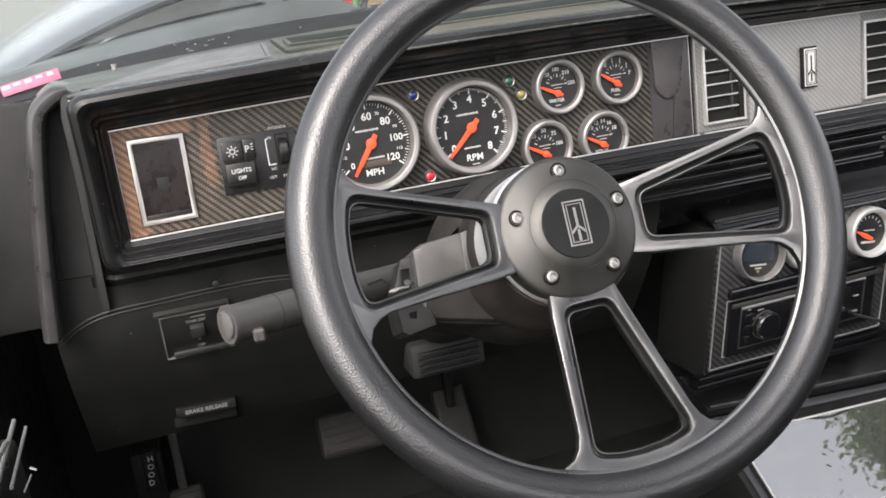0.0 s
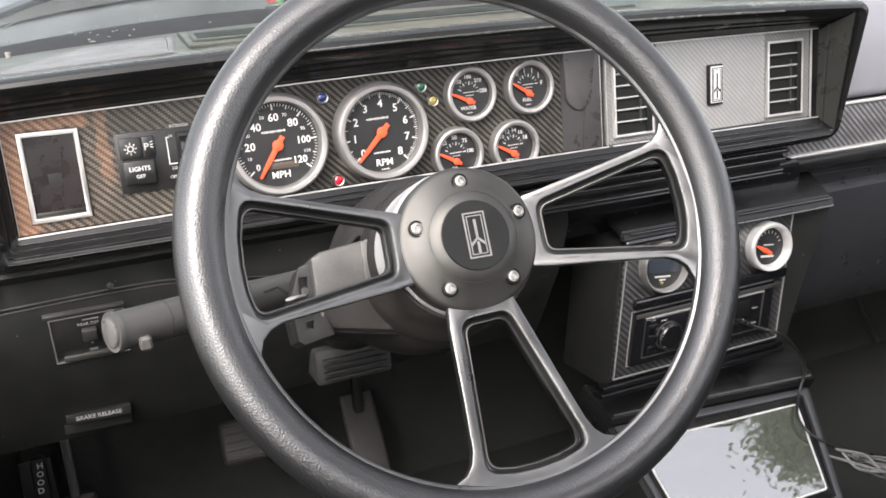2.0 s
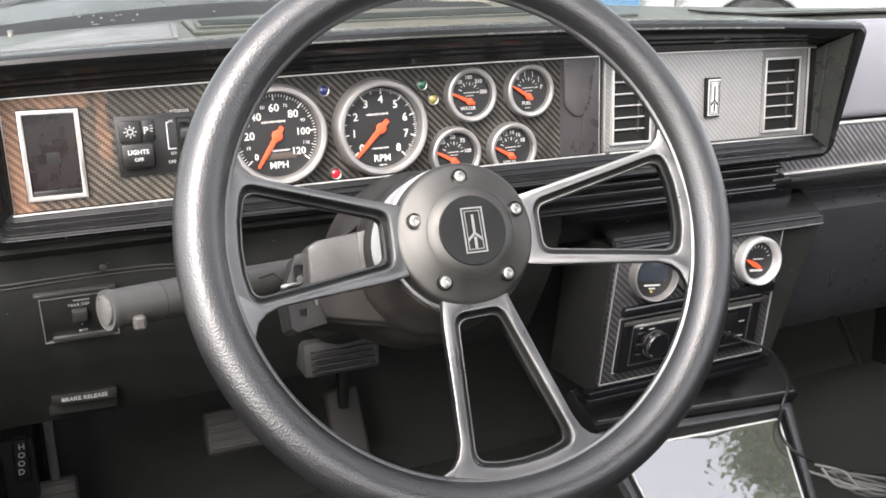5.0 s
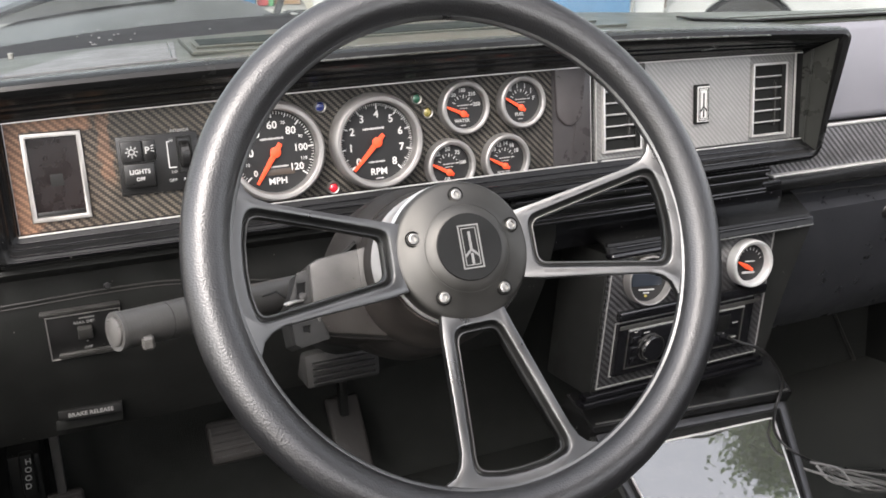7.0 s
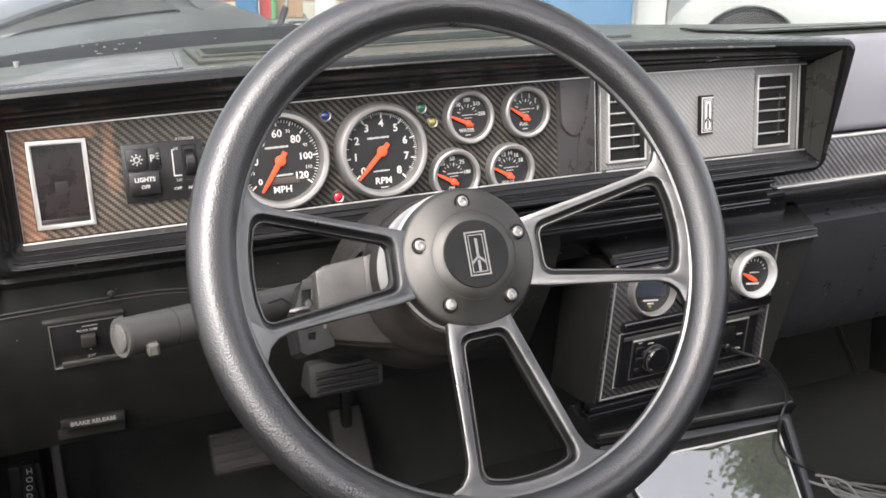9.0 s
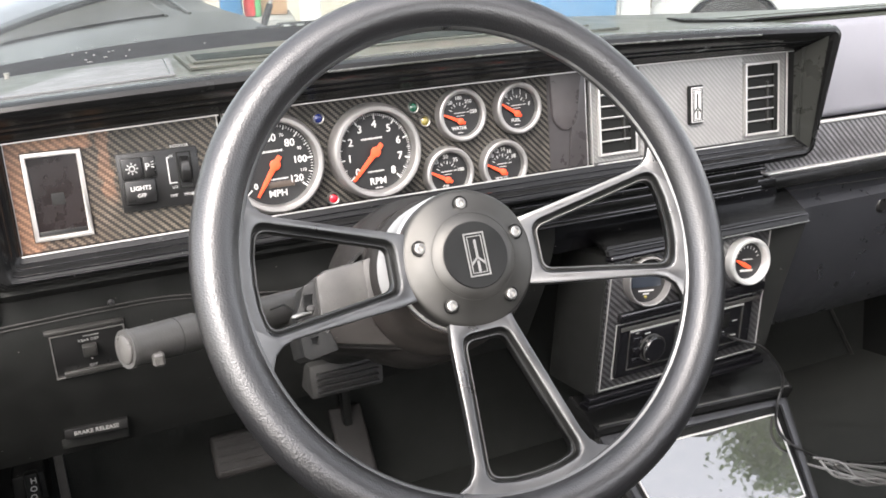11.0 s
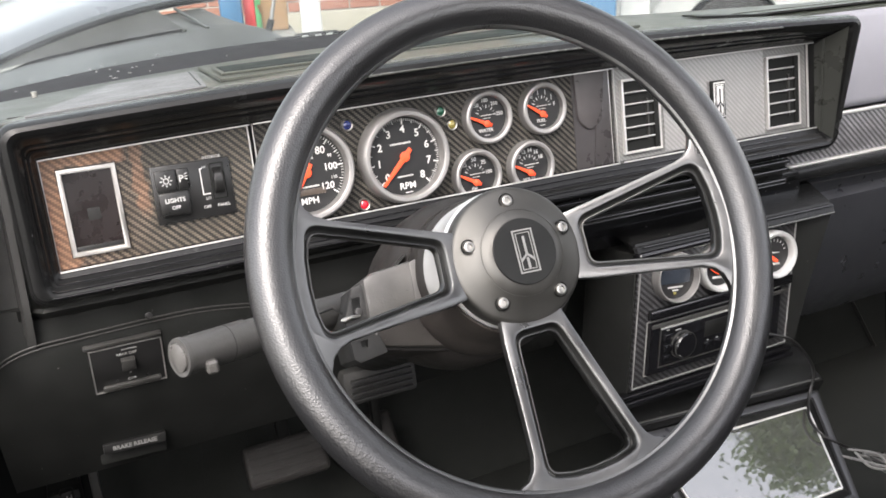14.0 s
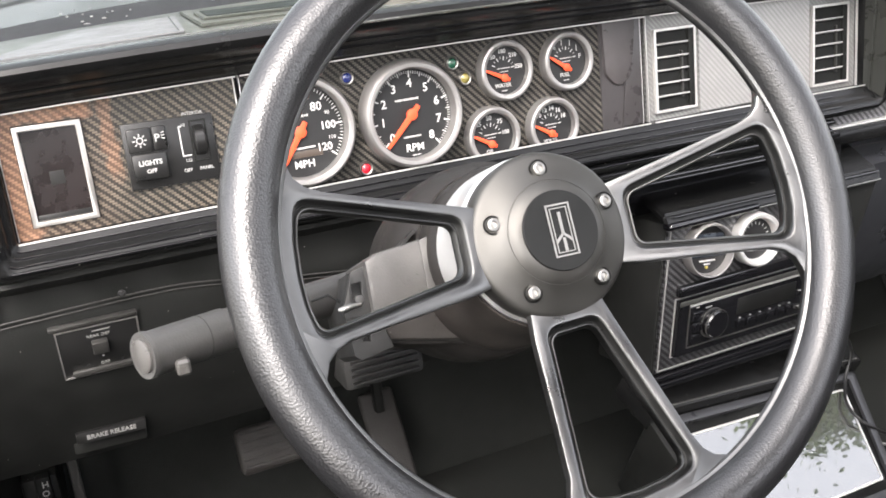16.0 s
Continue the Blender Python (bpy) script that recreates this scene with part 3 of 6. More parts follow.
# Shadows on the dash top, put in as two thin dark slabs.
part("pad_shadow", slab([(0.450, 0.095), (0.555, 0.085), (0.555, 0.165), (0.495, 0.185)], 0.0012, 0.0022), DARK, dash, "dark slab standing in for a shadow on the dash top")
part("pad_shadow", box((0.557, 0.115, 1.0425), (1.02, 0.205, 1.0455), 0.001), DARK, dash, "dark slab standing in for a shadow on the dash top")

# front edge of the pad, its sky highlight put in as a paler bead
part("pad_edge", tube([(x, -0.0335, 1.0405 + crown(x) - 0.0006) for x in [-0.338 + 0.89 * i / 24 for i in range(25)]], 0.0014, 10), EDGEPAD, dash, "paler glossy bead for the front edge's highlight")

# rounded end of the dash towards the driver's door
rows = []
for z, hx, hy in ((1.030, -0.338, -0.020), (1.024, -0.341, -0.030), (1.010, -0.343, -0.032), (0.985, -0.343, -0.028), (0.94, -0.344, -0.020), (0.90, -0.345, -0.013), (0.872, -0.346, -0.006), (0.848, -0.347, 0.004), (0.838, -0.348, 0.010)):
    deep = 0.0172
    rows.append([(hx + 0.0025, hy + 0.001, z), (hx - 0.003, hy + 0.005, z), (hx - 0.007, deep, z), (hx - 0.030, deep, z)])
part("end_recess", sheet(rows), BLACK, dash, "dark recess beside the hood")
spine = smooth_line([(-0.338, -0.021, 1.0318), (-0.3482, -0.021, 1.0285), (-0.3563, -0.021, 1.0235), (-0.3632, -0.021, 1.0165), (-0.3678, -0.021, 1.0044), (-0.3751, -0.021, 0.9654), (-0.3818, -0.021, 0.9208), (-0.3875, -0.021, 0.8748), (-0.3917, -0.021, 0.8330)], 5)
rows = []
for k, p in enumerate(spine):
    p = Vector(p)
    q = (Vector(spine[min(k + 1, len(spine) - 1)]) - Vector(spine[max(k - 1, 0)])).normalized()
    n = Vector((q.z, 0, -q.x))
    w = 0.0072 * min(1.0, 0.45 + 0.12 * k)
    rows.append([p + n * (w * s) + Vector((0, d, 0)) for s, d in ((-0.9, 0.034), (-1.0, 0.010), (-0.94, 0.0042), (-0.7, 0.0012), (-0.3, 0.0), (0.2, 0.0), (0.6, 0.0022), (0.9, 0.0066), (1.04, 0.014), (1.3, 0.034), (1.7, 0.060))])
part("end_trim", sheet(rows), ENDTRIM, dash, "rounded satin black end trim beside the door")
part("end_panel", box((-0.62, 0.020, 0.836), (-0.345, 0.06, 1.026), 0.004), BLACK, dash)

# lower dash, falling away towards the pedals
fall = [(-0.008, 0.876), (0.012, 0.866), (0.015, 0.850), (0.0155, 0.838), (0.016, 0.829), (0.038, 0.778), (0.062, 0.742), (0.088, 0.704), (0.10, 0.688), (0.16, 0.682)]
rows = []
for i in range(31):
    x = -0.393 + 0.593 * i / 30
    back = min(1.0, max(0.0, (-0.338 - x) / 0.016))
    rows.append([(x, y + (max(y, 0.0165) - y) * back, z) for y, z in fall])
part("lower_panel", sheet(rows, 0.004), DARK, dash, "dull black knee panel under the dash")
for dz, r in ((0.0, 0.0008), (-0.0035, 0.0006)):
    part("crease", tube(smooth_line([(-0.390, 0.009, 0.8245 + dz), (-0.372, 0.009, 0.8357 + dz), (-0.35, 0.009, 0.842 + dz), (-0.3145, 0.010, 0.8435 + dz), (-0.236, 0.010, 0.845 + dz), (-0.19, 0.010, 0.8424 + dz), (-0.116, 0.010, 0.8305 + dz), (-0.05, 0.012, 0.822 + dz)], 8), r, 6), SHROUD, dash)
part("screw", lathe([(0.003, 0), (0.003, 0.001), (0.0018, 0.0022)], Matrix.Translation((-0.255, -0.008, 0.852)) @ STAND, 12), PLASTIC, dash)

# passenger's side, set back from the instrument housing
part("passenger_pad", box((0.60, 0.09, 0.905), (1.10, 0.16, 1.036), 0.012, 3), GREYPAD, dash, "smooth grey upper pad before the passenger")
rows = [[(x, y, 1.0375 + 0.072 * (y - 0.10) + (0.004 if y > 0.12 else 0.0)) for x in [0.555 + 0.545 * i / 10 for i in range(11)]] for y in (0.098, 0.11, 0.13, 0.17, 0.22, 0.26)]
part("passenger_top", sheet(rows, 0.004), PAD, dash, "grey-black padded dash top before the passenger")
part("passenger_strip", box((0.46, 0.07, 0.848), (1.10, 0.12, 0.903), 0.003), CARBON_P, dash, "dark carbon strip across the passenger side")
part("strip_edge", box((0.60, 0.066, 0.9025), (1.10, 0.075, 0.906), 0.001), TRIM, dash, "thin silver line over the strip")
part("strip_edge", box((0.5555, 0.062, 0.8455), (1.10, 0.075, 0.8485), 0.001), TRIM, dash, "thin silver line under the strip")
part("strip_ledge", box((0.44, 0.05, 0.828), (1.10, 0.12, 0.845), 0.005), VINYL, dash)
glove = sheet([[(x, 0.075, 0.83), (x, 0.085, 0.80), (x, 0.075, 0.79), (x, 0.10, 0.66), (x, 0.16, 0.60)] for x in (0.50, 0.8, 1.10)], 0.004)
part("glove_seam", tube(smooth_line([(0.588, 0.0725, 0.806), (0.594, 0.0725, 0.8165), (0.606, 0.0725, 0.8175), (0.70, 0.0725, 0.815), (0.80, 0.0725, 0.811)], 6), 0.0009, 6), SHROUD, dash)
part("glove_knob", lathe([(0.012, 0), (0.012, 0.01), (0.009, 0.013), (0.001, 0.0135)], Matrix.Translation((0.782, 0.085, 0.773)) @ STAND, 24), PLASTIC, dash)
part("glove_box", glove, GLOVE, dash, "black glove box door")
ridges = [(-0.016, 0.879), (-0.020, 0.8765), (-0.020, 0.8735), (-0.012, 0.8715), (-0.012, 0.8690), (-0.017, 0.8670), (-0.017, 0.8630), (-0.008, 0.8605), (-0.008, 0.8560), (-0.0135, 0.8540), (-0.0135, 0.8490), (-0.004, 0.8470), (0.03, 0.845), (0.09, 0.843)]
part("centre_brow", sheet([[(x, y, z - 0.004 * (x - 0.19)) for y, z in ridges] for x in (0.13, 0.25, 0.36, 0.470)], 0.003), VINYL, dash, "ridged black band under the housing")
for k, (y, z, r) in enumerate(((-0.0196, 0.8762, 0.0011), (-0.0166, 0.8664, 0.0013), (-0.0131, 0.8534, 0.0015), (-0.0131, 0.8494, 0.0010))):
    part("ridge_line", tube([(x, y, z - 0.004 * (x - 0.19)) for x in (0.135, 0.25, 0.36, 0.468)], r, 8), STACKGLOSS, dash, "rounded glossy ridge")
part("centre_recess", box((0.2, 0.05, 0.80), (0.56, 0.10, 0.845), 0.004), STACKGLOSS, dash)

# ---- instrument boards ----
part("board_backing", box((-0.330, 0.0052, 0.880), (0.535, 0.0100, 1.030)), BLACK, dash, "black backing behind the boards")


def arched(x0, x1, inset=0.0, n=14):
    """Outline of a board between two places along the dash, following its gentle arch."""
    xs = [x0 + inset + (x1 - x0 - 2 * inset) * k / n for k in range(n + 1)]
    return [(x, board_low(x) + inset) for x in xs] + [(x, board_top(x) - inset) for x in xs[::-1]]


def arched_board(x0, x1, y0, y1, inset=0.0):
    return cutout([arched(x0, x1, inset)], abs(y1 - y0), 0, Matrix.Translation((0, (y0 + y1) / 2, 0)) @ STAND)


def arched_trim(x0, x1, w=0.0007):
    """Bright beads along the lips of the housing and thin bars at the board's two ends."""
    xs = [x0 + (x1 - x0) * k / 14 for k in range(15)]
    low = [(x, board_low(x) - 0.0002) for x in xs] + [(x, board_low(x) + w) for x in xs[::-1]]
    high = [(x, board_top(x) - w) for x in xs] + [(x, board_top(x) + 0.0002) for x in xs[::-1]]
    bits = [cutout([low], 0.0012, 0.0001, Matrix.Translation((0, -0.0131, 0)) @ STAND), cutout([high], 0.0012, 0.0001, Matrix.Translation((0, -0.0111, 0)) @ STAND)]
    for x in (x0 + w / 2, x1 - w / 2):
        bits.append(box((x - w / 2, -0.0030, board_low(x) - 0.0002), (x + w / 2, 0.0, board_top(x) + 0.0002), 0.0003))
    return joined(bits)


board = thing("instrument_board", (-0.23, 0, 0.9), "carbon twill switch board with painted copper reflections and a silver edge", "dash panel")
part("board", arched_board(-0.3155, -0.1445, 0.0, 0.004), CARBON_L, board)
part("edge_trim", arched_trim(-0.3155, -0.1445), TRIM, board, "thin silver edging")

cubby = thing("pocket", (-0.281, 0, 0.912), "dark open pocket with a brushed silver frame in the carbon board", "pocket")
part("pocket_rim", ring_frame(-0.3030, -0.2590, 0.9125, 0.9835, 0.0023, -0.0045, 0.0005), FRAME, cubby, "brushed silver frame")
part("pocket_lip", ring_frame(-0.3040, -0.2580, 0.9115, 0.9845, 0.0012, -0.0022, 0.0005, 0.0003), HUBDARK, cubby)
part("pocket_back", box((-0.3005, -0.0010, 0.9150), (-0.2615, 0.0, 0.9810)), POCKET, cubby)
part("pocket_step", box((-0.2995, -0.0016, 0.9160), (-0.2630, -0.0010, 0.9195), 0.0002), PLASTIC, cubby)
part("pocket_step", box((-0.2860, -0.0013, 0.9400), (-0.2760, -0.0010, 0.9500), 0.0001), BLACK, cubby)

switch = thing("light_switch", (-0.199, 0, 0.926), "black headlamp switch with printed keys and a dimmer wheel", "switch")
part("switch_plate", box((-0.2325, -0.0035, 0.9255), (-0.1655, 0.0, 0.9755), 0.001), PLASTIC, switch)
key = part("switch_key", box((-0.2295, -0.0075, 0.9535), (-0.2125, -0.0035, 0.9715), 0.0012), PLASTIC, switch, "key with a sun symbol")
def circle(r, n=20):
    return [(r * math.cos(2 * math.pi * k / n), r * math.sin(2 * math.pi * k / n)) for k in range(n)]


bits = [cutout([circle(0.0026), circle(0.0018)], 0.0004, 0, Matrix.Translation((-0.221, -0.0077, 0.9625)) @ STAND)]
for k in range(8):
    a = radians(45 * k)
    bits.append(bar(-0.221 + 0.0042 * math.cos(a), -0.0077, 0.9625 + 0.0042 * math.sin(a), 0.0018, 0.0009, 45 * k))
part("sun_symbol", joined(bits), SOFTWHITE, key)
key = part("switch_key", box((-0.2115, -0.0075, 0.9535), (-0.2015, -0.0035, 0.9715), 0.0012), PLASTIC, switch, "key with a parking lamp symbol")
part("lamp_symbol", joined([words("P", 0.0082, -0.2085, -0.0078, 0.9628, bold=0.0001)] + [bar(-0.2042, -0.0077, 0.9645 + 0.0022 * k, 0.0024, 0.0007, 18 * k) for k in (-1, 0, 1)]), SOFTWHITE, key)
key = part("switch_key", box((-0.2290, -0.0085, 0.9325), (-0.2040, -0.0035, 0.9525), 0.0014), PLASTIC, switch, "wide key to put the lights off")
part("key_words", joined([words("LIGHTS", 0.0052, -0.2163, -0.0088, 0.9455, bold=0.00012), words("OFF", 0.0042, -0.2163, -0.0088, 0.9393, bold=0.0001)]), SOFTWHITE, key)
part("dimmer_wheel", lathe([(0.012, -0.004), (0.0128, -0.003), (0.0128, 0.003), (0.012, 0.004)], Matrix.Translation((-0.1775, 0.002, 0.9565)) @ Matrix.Rotation(radians(90), 4, "Y"), 36), PLASTIC, switch, "ribbed dimmer wheel")
part("wheel_slot", ring_frame(-0.1838, -0.1712, 0.9405, 0.9720, 0.0012, -0.0042, -0.0033, 0.0002), DARK, switch)
part("slider_mark", joined([bar(-0.1915, -0.0038, 0.957, 0.0008, 0.023), bar(-0.1885, -0.0038, 0.9460, 0.0065, 0.0008), bar(-0.1905, -0.0038, 0.9682, 0.002, 0.0008)]), WHITE, switch)
for text, size, x, z in (("HI", 0.0034, -0.1880, 0.9690), ("LO", 0.0034, -0.1878, 0.9421), ("OFF", 0.0037, -0.1897, 0.9348), ("PANEL", 0.0036, -0.1757, 0.9348)):
    part("switch_word", words(text, size, x, -0.0039, z), SOFTWHITE, switch)
part("board_words", words("INTERIOR", 0.0036, -0.1795, -0.0008, 0.9768), SOFTWHITE, switch)

gauge_board = thing("gauge_board", (0.05, 0, 0.9), "black carbon twill gauge board with a silver edge", "dash panel")
part("board", arched_board(-0.1405, 0.192, 0.0, 0.004), CARBON, gauge_board)
part("blank", arched_board(0.1915, 0.2365, -0.001, 0.0045), BLANK, gauge_board, "plain black blank beside the gauges")
part("blank_lobe", cutout([rounded([Vector(p) for p in ((0.1965, 1.0040), (0.1985, 0.9590), (0.2100, 0.9480), (0.2215, 0.9560), (0.2280, 1.0042))], [0.001, 0.012, 0.012, 0.010, 0.001], 6)], 0.0080, 0.0038, Matrix.Translation((0, -0.001, 0)) @ STAND), BLANKGLOSS, gauge_board, "smooth swelling in the blank")
part("blank_leaf", cutout([[(0.2135, 0.9078), (0.2362, 0.9078), (0.2362, 1.0050), (0.2290, 1.0050), (0.2190, 0.9530)]], 0.0030, 0.0005, Matrix.Translation((0, -0.0012, 0)) @ STAND), BLANK, gauge_board, "plain leaf of the blank")
part("edge_trim", arched_trim(-0.1410, 0.2370), TRIM, gauge_board, "thin silver edging")


def dial(name, x, z, R, front, depth, label, pivot, needle, length, width, marks, prints, extra=None):
    """A round gauge: turned silver bezel, black face, printed scale and an orange needle."""
    g = thing(name, (x, 0, z - R), label, "gauge", "dash gauges")
    m = Matrix.Translation((x, 0, z)) @ STAND
    inner = front - (0.0052 if R > 0.03 else 0.0042)
    part("bezel", lathe([(R, 0.0), (R, depth * 0.35), (R - (R - front) * 0.45, depth * 0.75), (front, depth * 0.93), (front - 0.0012, depth), (inner + 0.001, depth * 0.985), (inner, depth * 0.92), (inner - 0.0006, 0.0042)], m, 64, False), BEZEL, g, "satin silver bezel")
    part("dial_face", lathe([(inner + 0.002, 0.003), (inner + 0.002, 0.0040)], m, 48), FACE, g)
    y = -0.0042
    ink = WHITE if R > 0.03 else SOFTWHITE
    part("scale", joined([bar(*q) for q in marks]), ink, g)
    part("dial_print", joined(prints), ink, g)
    if extra:
        extra(g)
    a = radians(needle)
    nm = Matrix.Translation((pivot[0], -0.0065, pivot[1])) @ STAND @ Matrix.Rotation(a, 4, "Z")
    tail, disc = length * 0.27, width * 1.12
    blade = [(-tail, -width * 0.42), (-tail, width * 0.42), (0, width * 0.52), (length * 0.55, width * 0.40), (length, width * 0.20), (length, -width * 0.20), (length * 0.55, -width * 0.40), (0, -width * 0.52)]
    nd = part("needle", cutout([blade[::-1]], 0.0014, 0.0003, nm), NEEDLE, g, "orange needle")
    part("needle_cap", lathe([(disc, -0.001), (disc, 0.0010), (disc * 0.7, 0.0016)], nm, 24), NEEDLE, nd)
    return g


def sweep(cx, cz, a0, a1, n, major, r0, r1, r2, w):
    """Tick marks on an arc: every major-th is long, those half-way between are of middle length."""
    out = []
    for k in range(n + 1):
        d = a0 + (a1 - a0) * k / n
        big, mid = k % major == 0, major > 4 and k % (major // 2) == 0
        ra = r0 if big else (r0 + r1) / 2 if mid else r1
        a = radians(d)
        rm = (ra + r2) / 2
        out.append((cx + rm * math.cos(a), -0.0041, cz + rm * math.sin(a), r2 - ra, w if big else w * (0.6 if mid else 0.38), d))
    return out


def script(x, z, w, h):
    """A short illegible line of print, as a row of small bars."""
    n = max(4, int(w / (h * 0.95)))
    return joined([bar(x + w * ((k + 0.5) / n - 0.5), -0.0042, z + w * 0.02 * ((k + 0.5) / n - 0.5), w / n * 0.78, h * (1.0 if k % 3 else 0.72)) for k in range(n)])


def around(cx, cz, texts, a0, a1, r, size, y=-0.0043):
    out = []
    for k, s in enumerate(texts):
        if s:
            a = radians(a0 + (a1 - a0) * k / (len(texts) - 1))
            out.append(words(s, size if len(s) < 3 else size * 0.92, cx + r * math.cos(a), y, cz + r * math.sin(a), bold=0.00012))
    return out


cx, cz = -0.0995, 0.9503
small_speeds = [words(str(s), 0.0042, cx + 0.0272 * math.cos(radians(222 - 2.17 * s)), -0.0043, cz + 0.0272 * math.sin(radians(222 - 2.17 * s))) for s in (10, 30, 50, 70, 90, 110)]


def speed_extra(g):
    part("odometer", box((-0.1115, -0.0045, 0.9295), (-0.0828, -0.0040, 0.9350), 0.0002), ODO, g, "brown odometer window")
    part("dial_script", script(-0.1015, 0.9625, 0.0215, 0.0019), SOFTWHITE, g)
    part("dial_script", script(-0.0965, 0.9372, 0.0165, 0.0016), SOFTWHITE, g)


dial("speedometer", cx, 0.951, 0.0452, 0.0429, 0.0165, "silver-rimmed speedometer to 120 with its orange needle at zero", (cx, cz), 236, 0.0325, 0.0042,
     sweep(cx, cz, 222, -38.4, 60, 10, 0.0308, 0.0338, 0.0362, 0.0012),
     around(cx, cz, ["", "20", "40", "60", "80", "100", "120"], 222, -38.4, 0.0240, 0.0096) + [words("0", 0.0075, cx - 0.0190, -0.0043, cz - 0.0178, bold=0.00012)] + small_speeds + [words("MPH", 0.0086, -0.0990, -0.0043, 0.9240, bold=0.00006)], speed_extra)
cx, cz = -0.0026, 0.9502


def tach_extra(g):
    for q in ((-0.0050, 0.9630, 0.0215, 0.0019), (-0.0035, 0.9318, 0.0165, 0.0016), (-0.0015, 0.9160, 0.008, 0.0012)):
        part("dial_script", script(*q), SOFTWHITE, g)


dial("tachometer", -0.0027, 0.951, 0.0452, 0.0429, 0.0165, "silver-rimmed rev counter to 8 with its orange needle at zero", (cx, cz), 226, 0.0345, 0.0042,
     sweep(cx, cz, 223, -49, 80, 10, 0.0308, 0.0338, 0.0362, 0.0012),
     around(cx, cz, [str(k) for k in range(9)], 223, -49, 0.0258, 0.0100) + [words("RPM", 0.0090, -0.0020, -0.0043, 0.9222, bold=0.00006)], tach_extra)


def small_dial(name, x, z, px, pz, word, texts, needle, label, a0=132, a1=5):
    hz = pz + 0.007
    dial(name, x, z, 0.0263, 0.0252, 0.0105, label, (px, pz), needle, 0.0195, 0.0029,
         sweep(px, hz, 156, 8, 8, 2, 0.0082, 0.0094, 0.0114, 0.0009),
         around(px, hz, texts, a0, a1, 0.0156, 0.0055) + [words(word, 0.0047, px - 0.001, -0.0043, pz - 0.0066, bold=0.0001), script(px + 0.0005, pz + 0.0082, 0.0125, 0.0009), script(px + 0.001, pz + 0.0052, 0.0085, 0.0007), script(px, pz - 0.0112, 0.006, 0.0008)])


small_dial("water_gauge", 0.0900, 0.9752, 0.0882, 0.9691, "WATER", ["150", "180", "210", "250"], 156, "small silver-rimmed water temperature gauge with an orange needle")
small_dial("fuel_gauge", 0.1535, 0.9757, 0.1521, 0.9703, "FUEL", ["E", "|", "|", "|", "F"], 148, "small silver-rimmed fuel gauge with an orange needle")
small_dial("oil_gauge", 0.0722, 0.9200, 0.0698, 0.9137, "OIL", ["25", "50", "75", "100"], 152, "small silver-rimmed oil pressure gauge with an orange needle")
small_dial("volt_gauge", 0.1338, 0.9200, 0.1319, 0.9135, "VOLTS", ["10", "12", "14", "16", "18"], 152, "small silver-rimmed voltmeter with an orange needle", 138, 28)

for shade, x, z in (("blue", -0.0538, 0.987), ("red", -0.0473, 0.9115), ("green", 0.0411, 0.9872), ("amber", 0.0519, 0.9732)):
    lamp = thing("indicator_lamp", (x, 0, z - 0.0062), "small round " + shade + " warning lamp in a chrome ring", "indicator lamp", "warning lamps")
    m = Matrix.Translation((x, 0, z)) @ STAND
    part("lamp_ring", lathe([(0.0058, 0), (0.0058, 0.0024), (0.0050, 0.0034), (0.0043, 0.003), (0.0041, 0.001)], m, 24, False), STEEL, lamp, "chrome ring")
    part("lens", lathe([(0.0042, 0.0005), (0.0042, 0.002), (0.003, 0.0032), (0.0012, 0.0038)], m, 24), LENS[shade], lamp, shade + " lens")

right = thing("passenger_board", (0.38, 0, 0.9), "carbon twill board between two air vents, reflected sky painted silver", "dash panel")
part("board", arched_board(0.2435, 0.454, 0.001, 0.004), CARBON_V, right, "grey flecked carbon ground")
part("vent_surround", arched_board(0.4542, 0.5195, 0.001, 0.004), CARBON_V, right, "grey flecked carbon beside the outer vent")
part("silver_face", arched_board(0.3055, 0.4535, -0.0012, 0.001, 0.0015), CARBON_S, right, "carbon face, its silver standing in for reflected sky")
part("edge_trim", arched_trim(0.2430, 0.5200), TRIM, right, "thin silver edging")

for x0, x1, z0, z1 in ((0.2530, 0.3015, 0.9140, 0.9920), (0.4560, 0.5065, 0.9125, 0.9945)):
    vent = thing("air_vent", ((x0 + x1) / 2, 0, z0), "black slatted air vent with a silver frame", "air vent", "dash vents")
    part("vent_frame", ring_frame(x0, x1, z0, z1, 0.0014, -0.0034, 0.0012, 0.0005), TRIM, vent, "silver frame")
    # No recess is cut: a dark plate and strip paint in its shade.
    part("vent_backing", box((x0 + 0.0014, -0.0004, z0 + 0.0014), (x1 - 0.0014, 0.0008, z1 - 0.0014)), STACKSIDE, vent)
    # Strip sits at the right to fit the camera's view from the left.
    part("vent_shade", box((x1 - 0.0085, -0.0030, z0 + 0.0014), (x1 - 0.0014, 0.0004, z1 - 0.0014), 0.0012, 2), STACKSIDE, vent, "dark strip painted in for the recess's shaded side")
    for k in range(5):
        z = z1 - (z1 - z0) * (0.185 + 0.157 * k)
        part("slat", box((x0 + 0.0018, -0.0040, -0.0008), (x1 - 0.0090, 0.0, 0.0008), 0.0004, m=Matrix.Translation((0, 0, z)) @ Matrix.Rotation(radians(-14), 4, "X")), SLAT, vent)
    part("vane", box(((x0 + x1) / 2 + 0.007, -0.003, z0 + 0.012), ((x0 + x1) / 2 + 0.009, 0.0, z1 - 0.022)), SHROUD, vent)


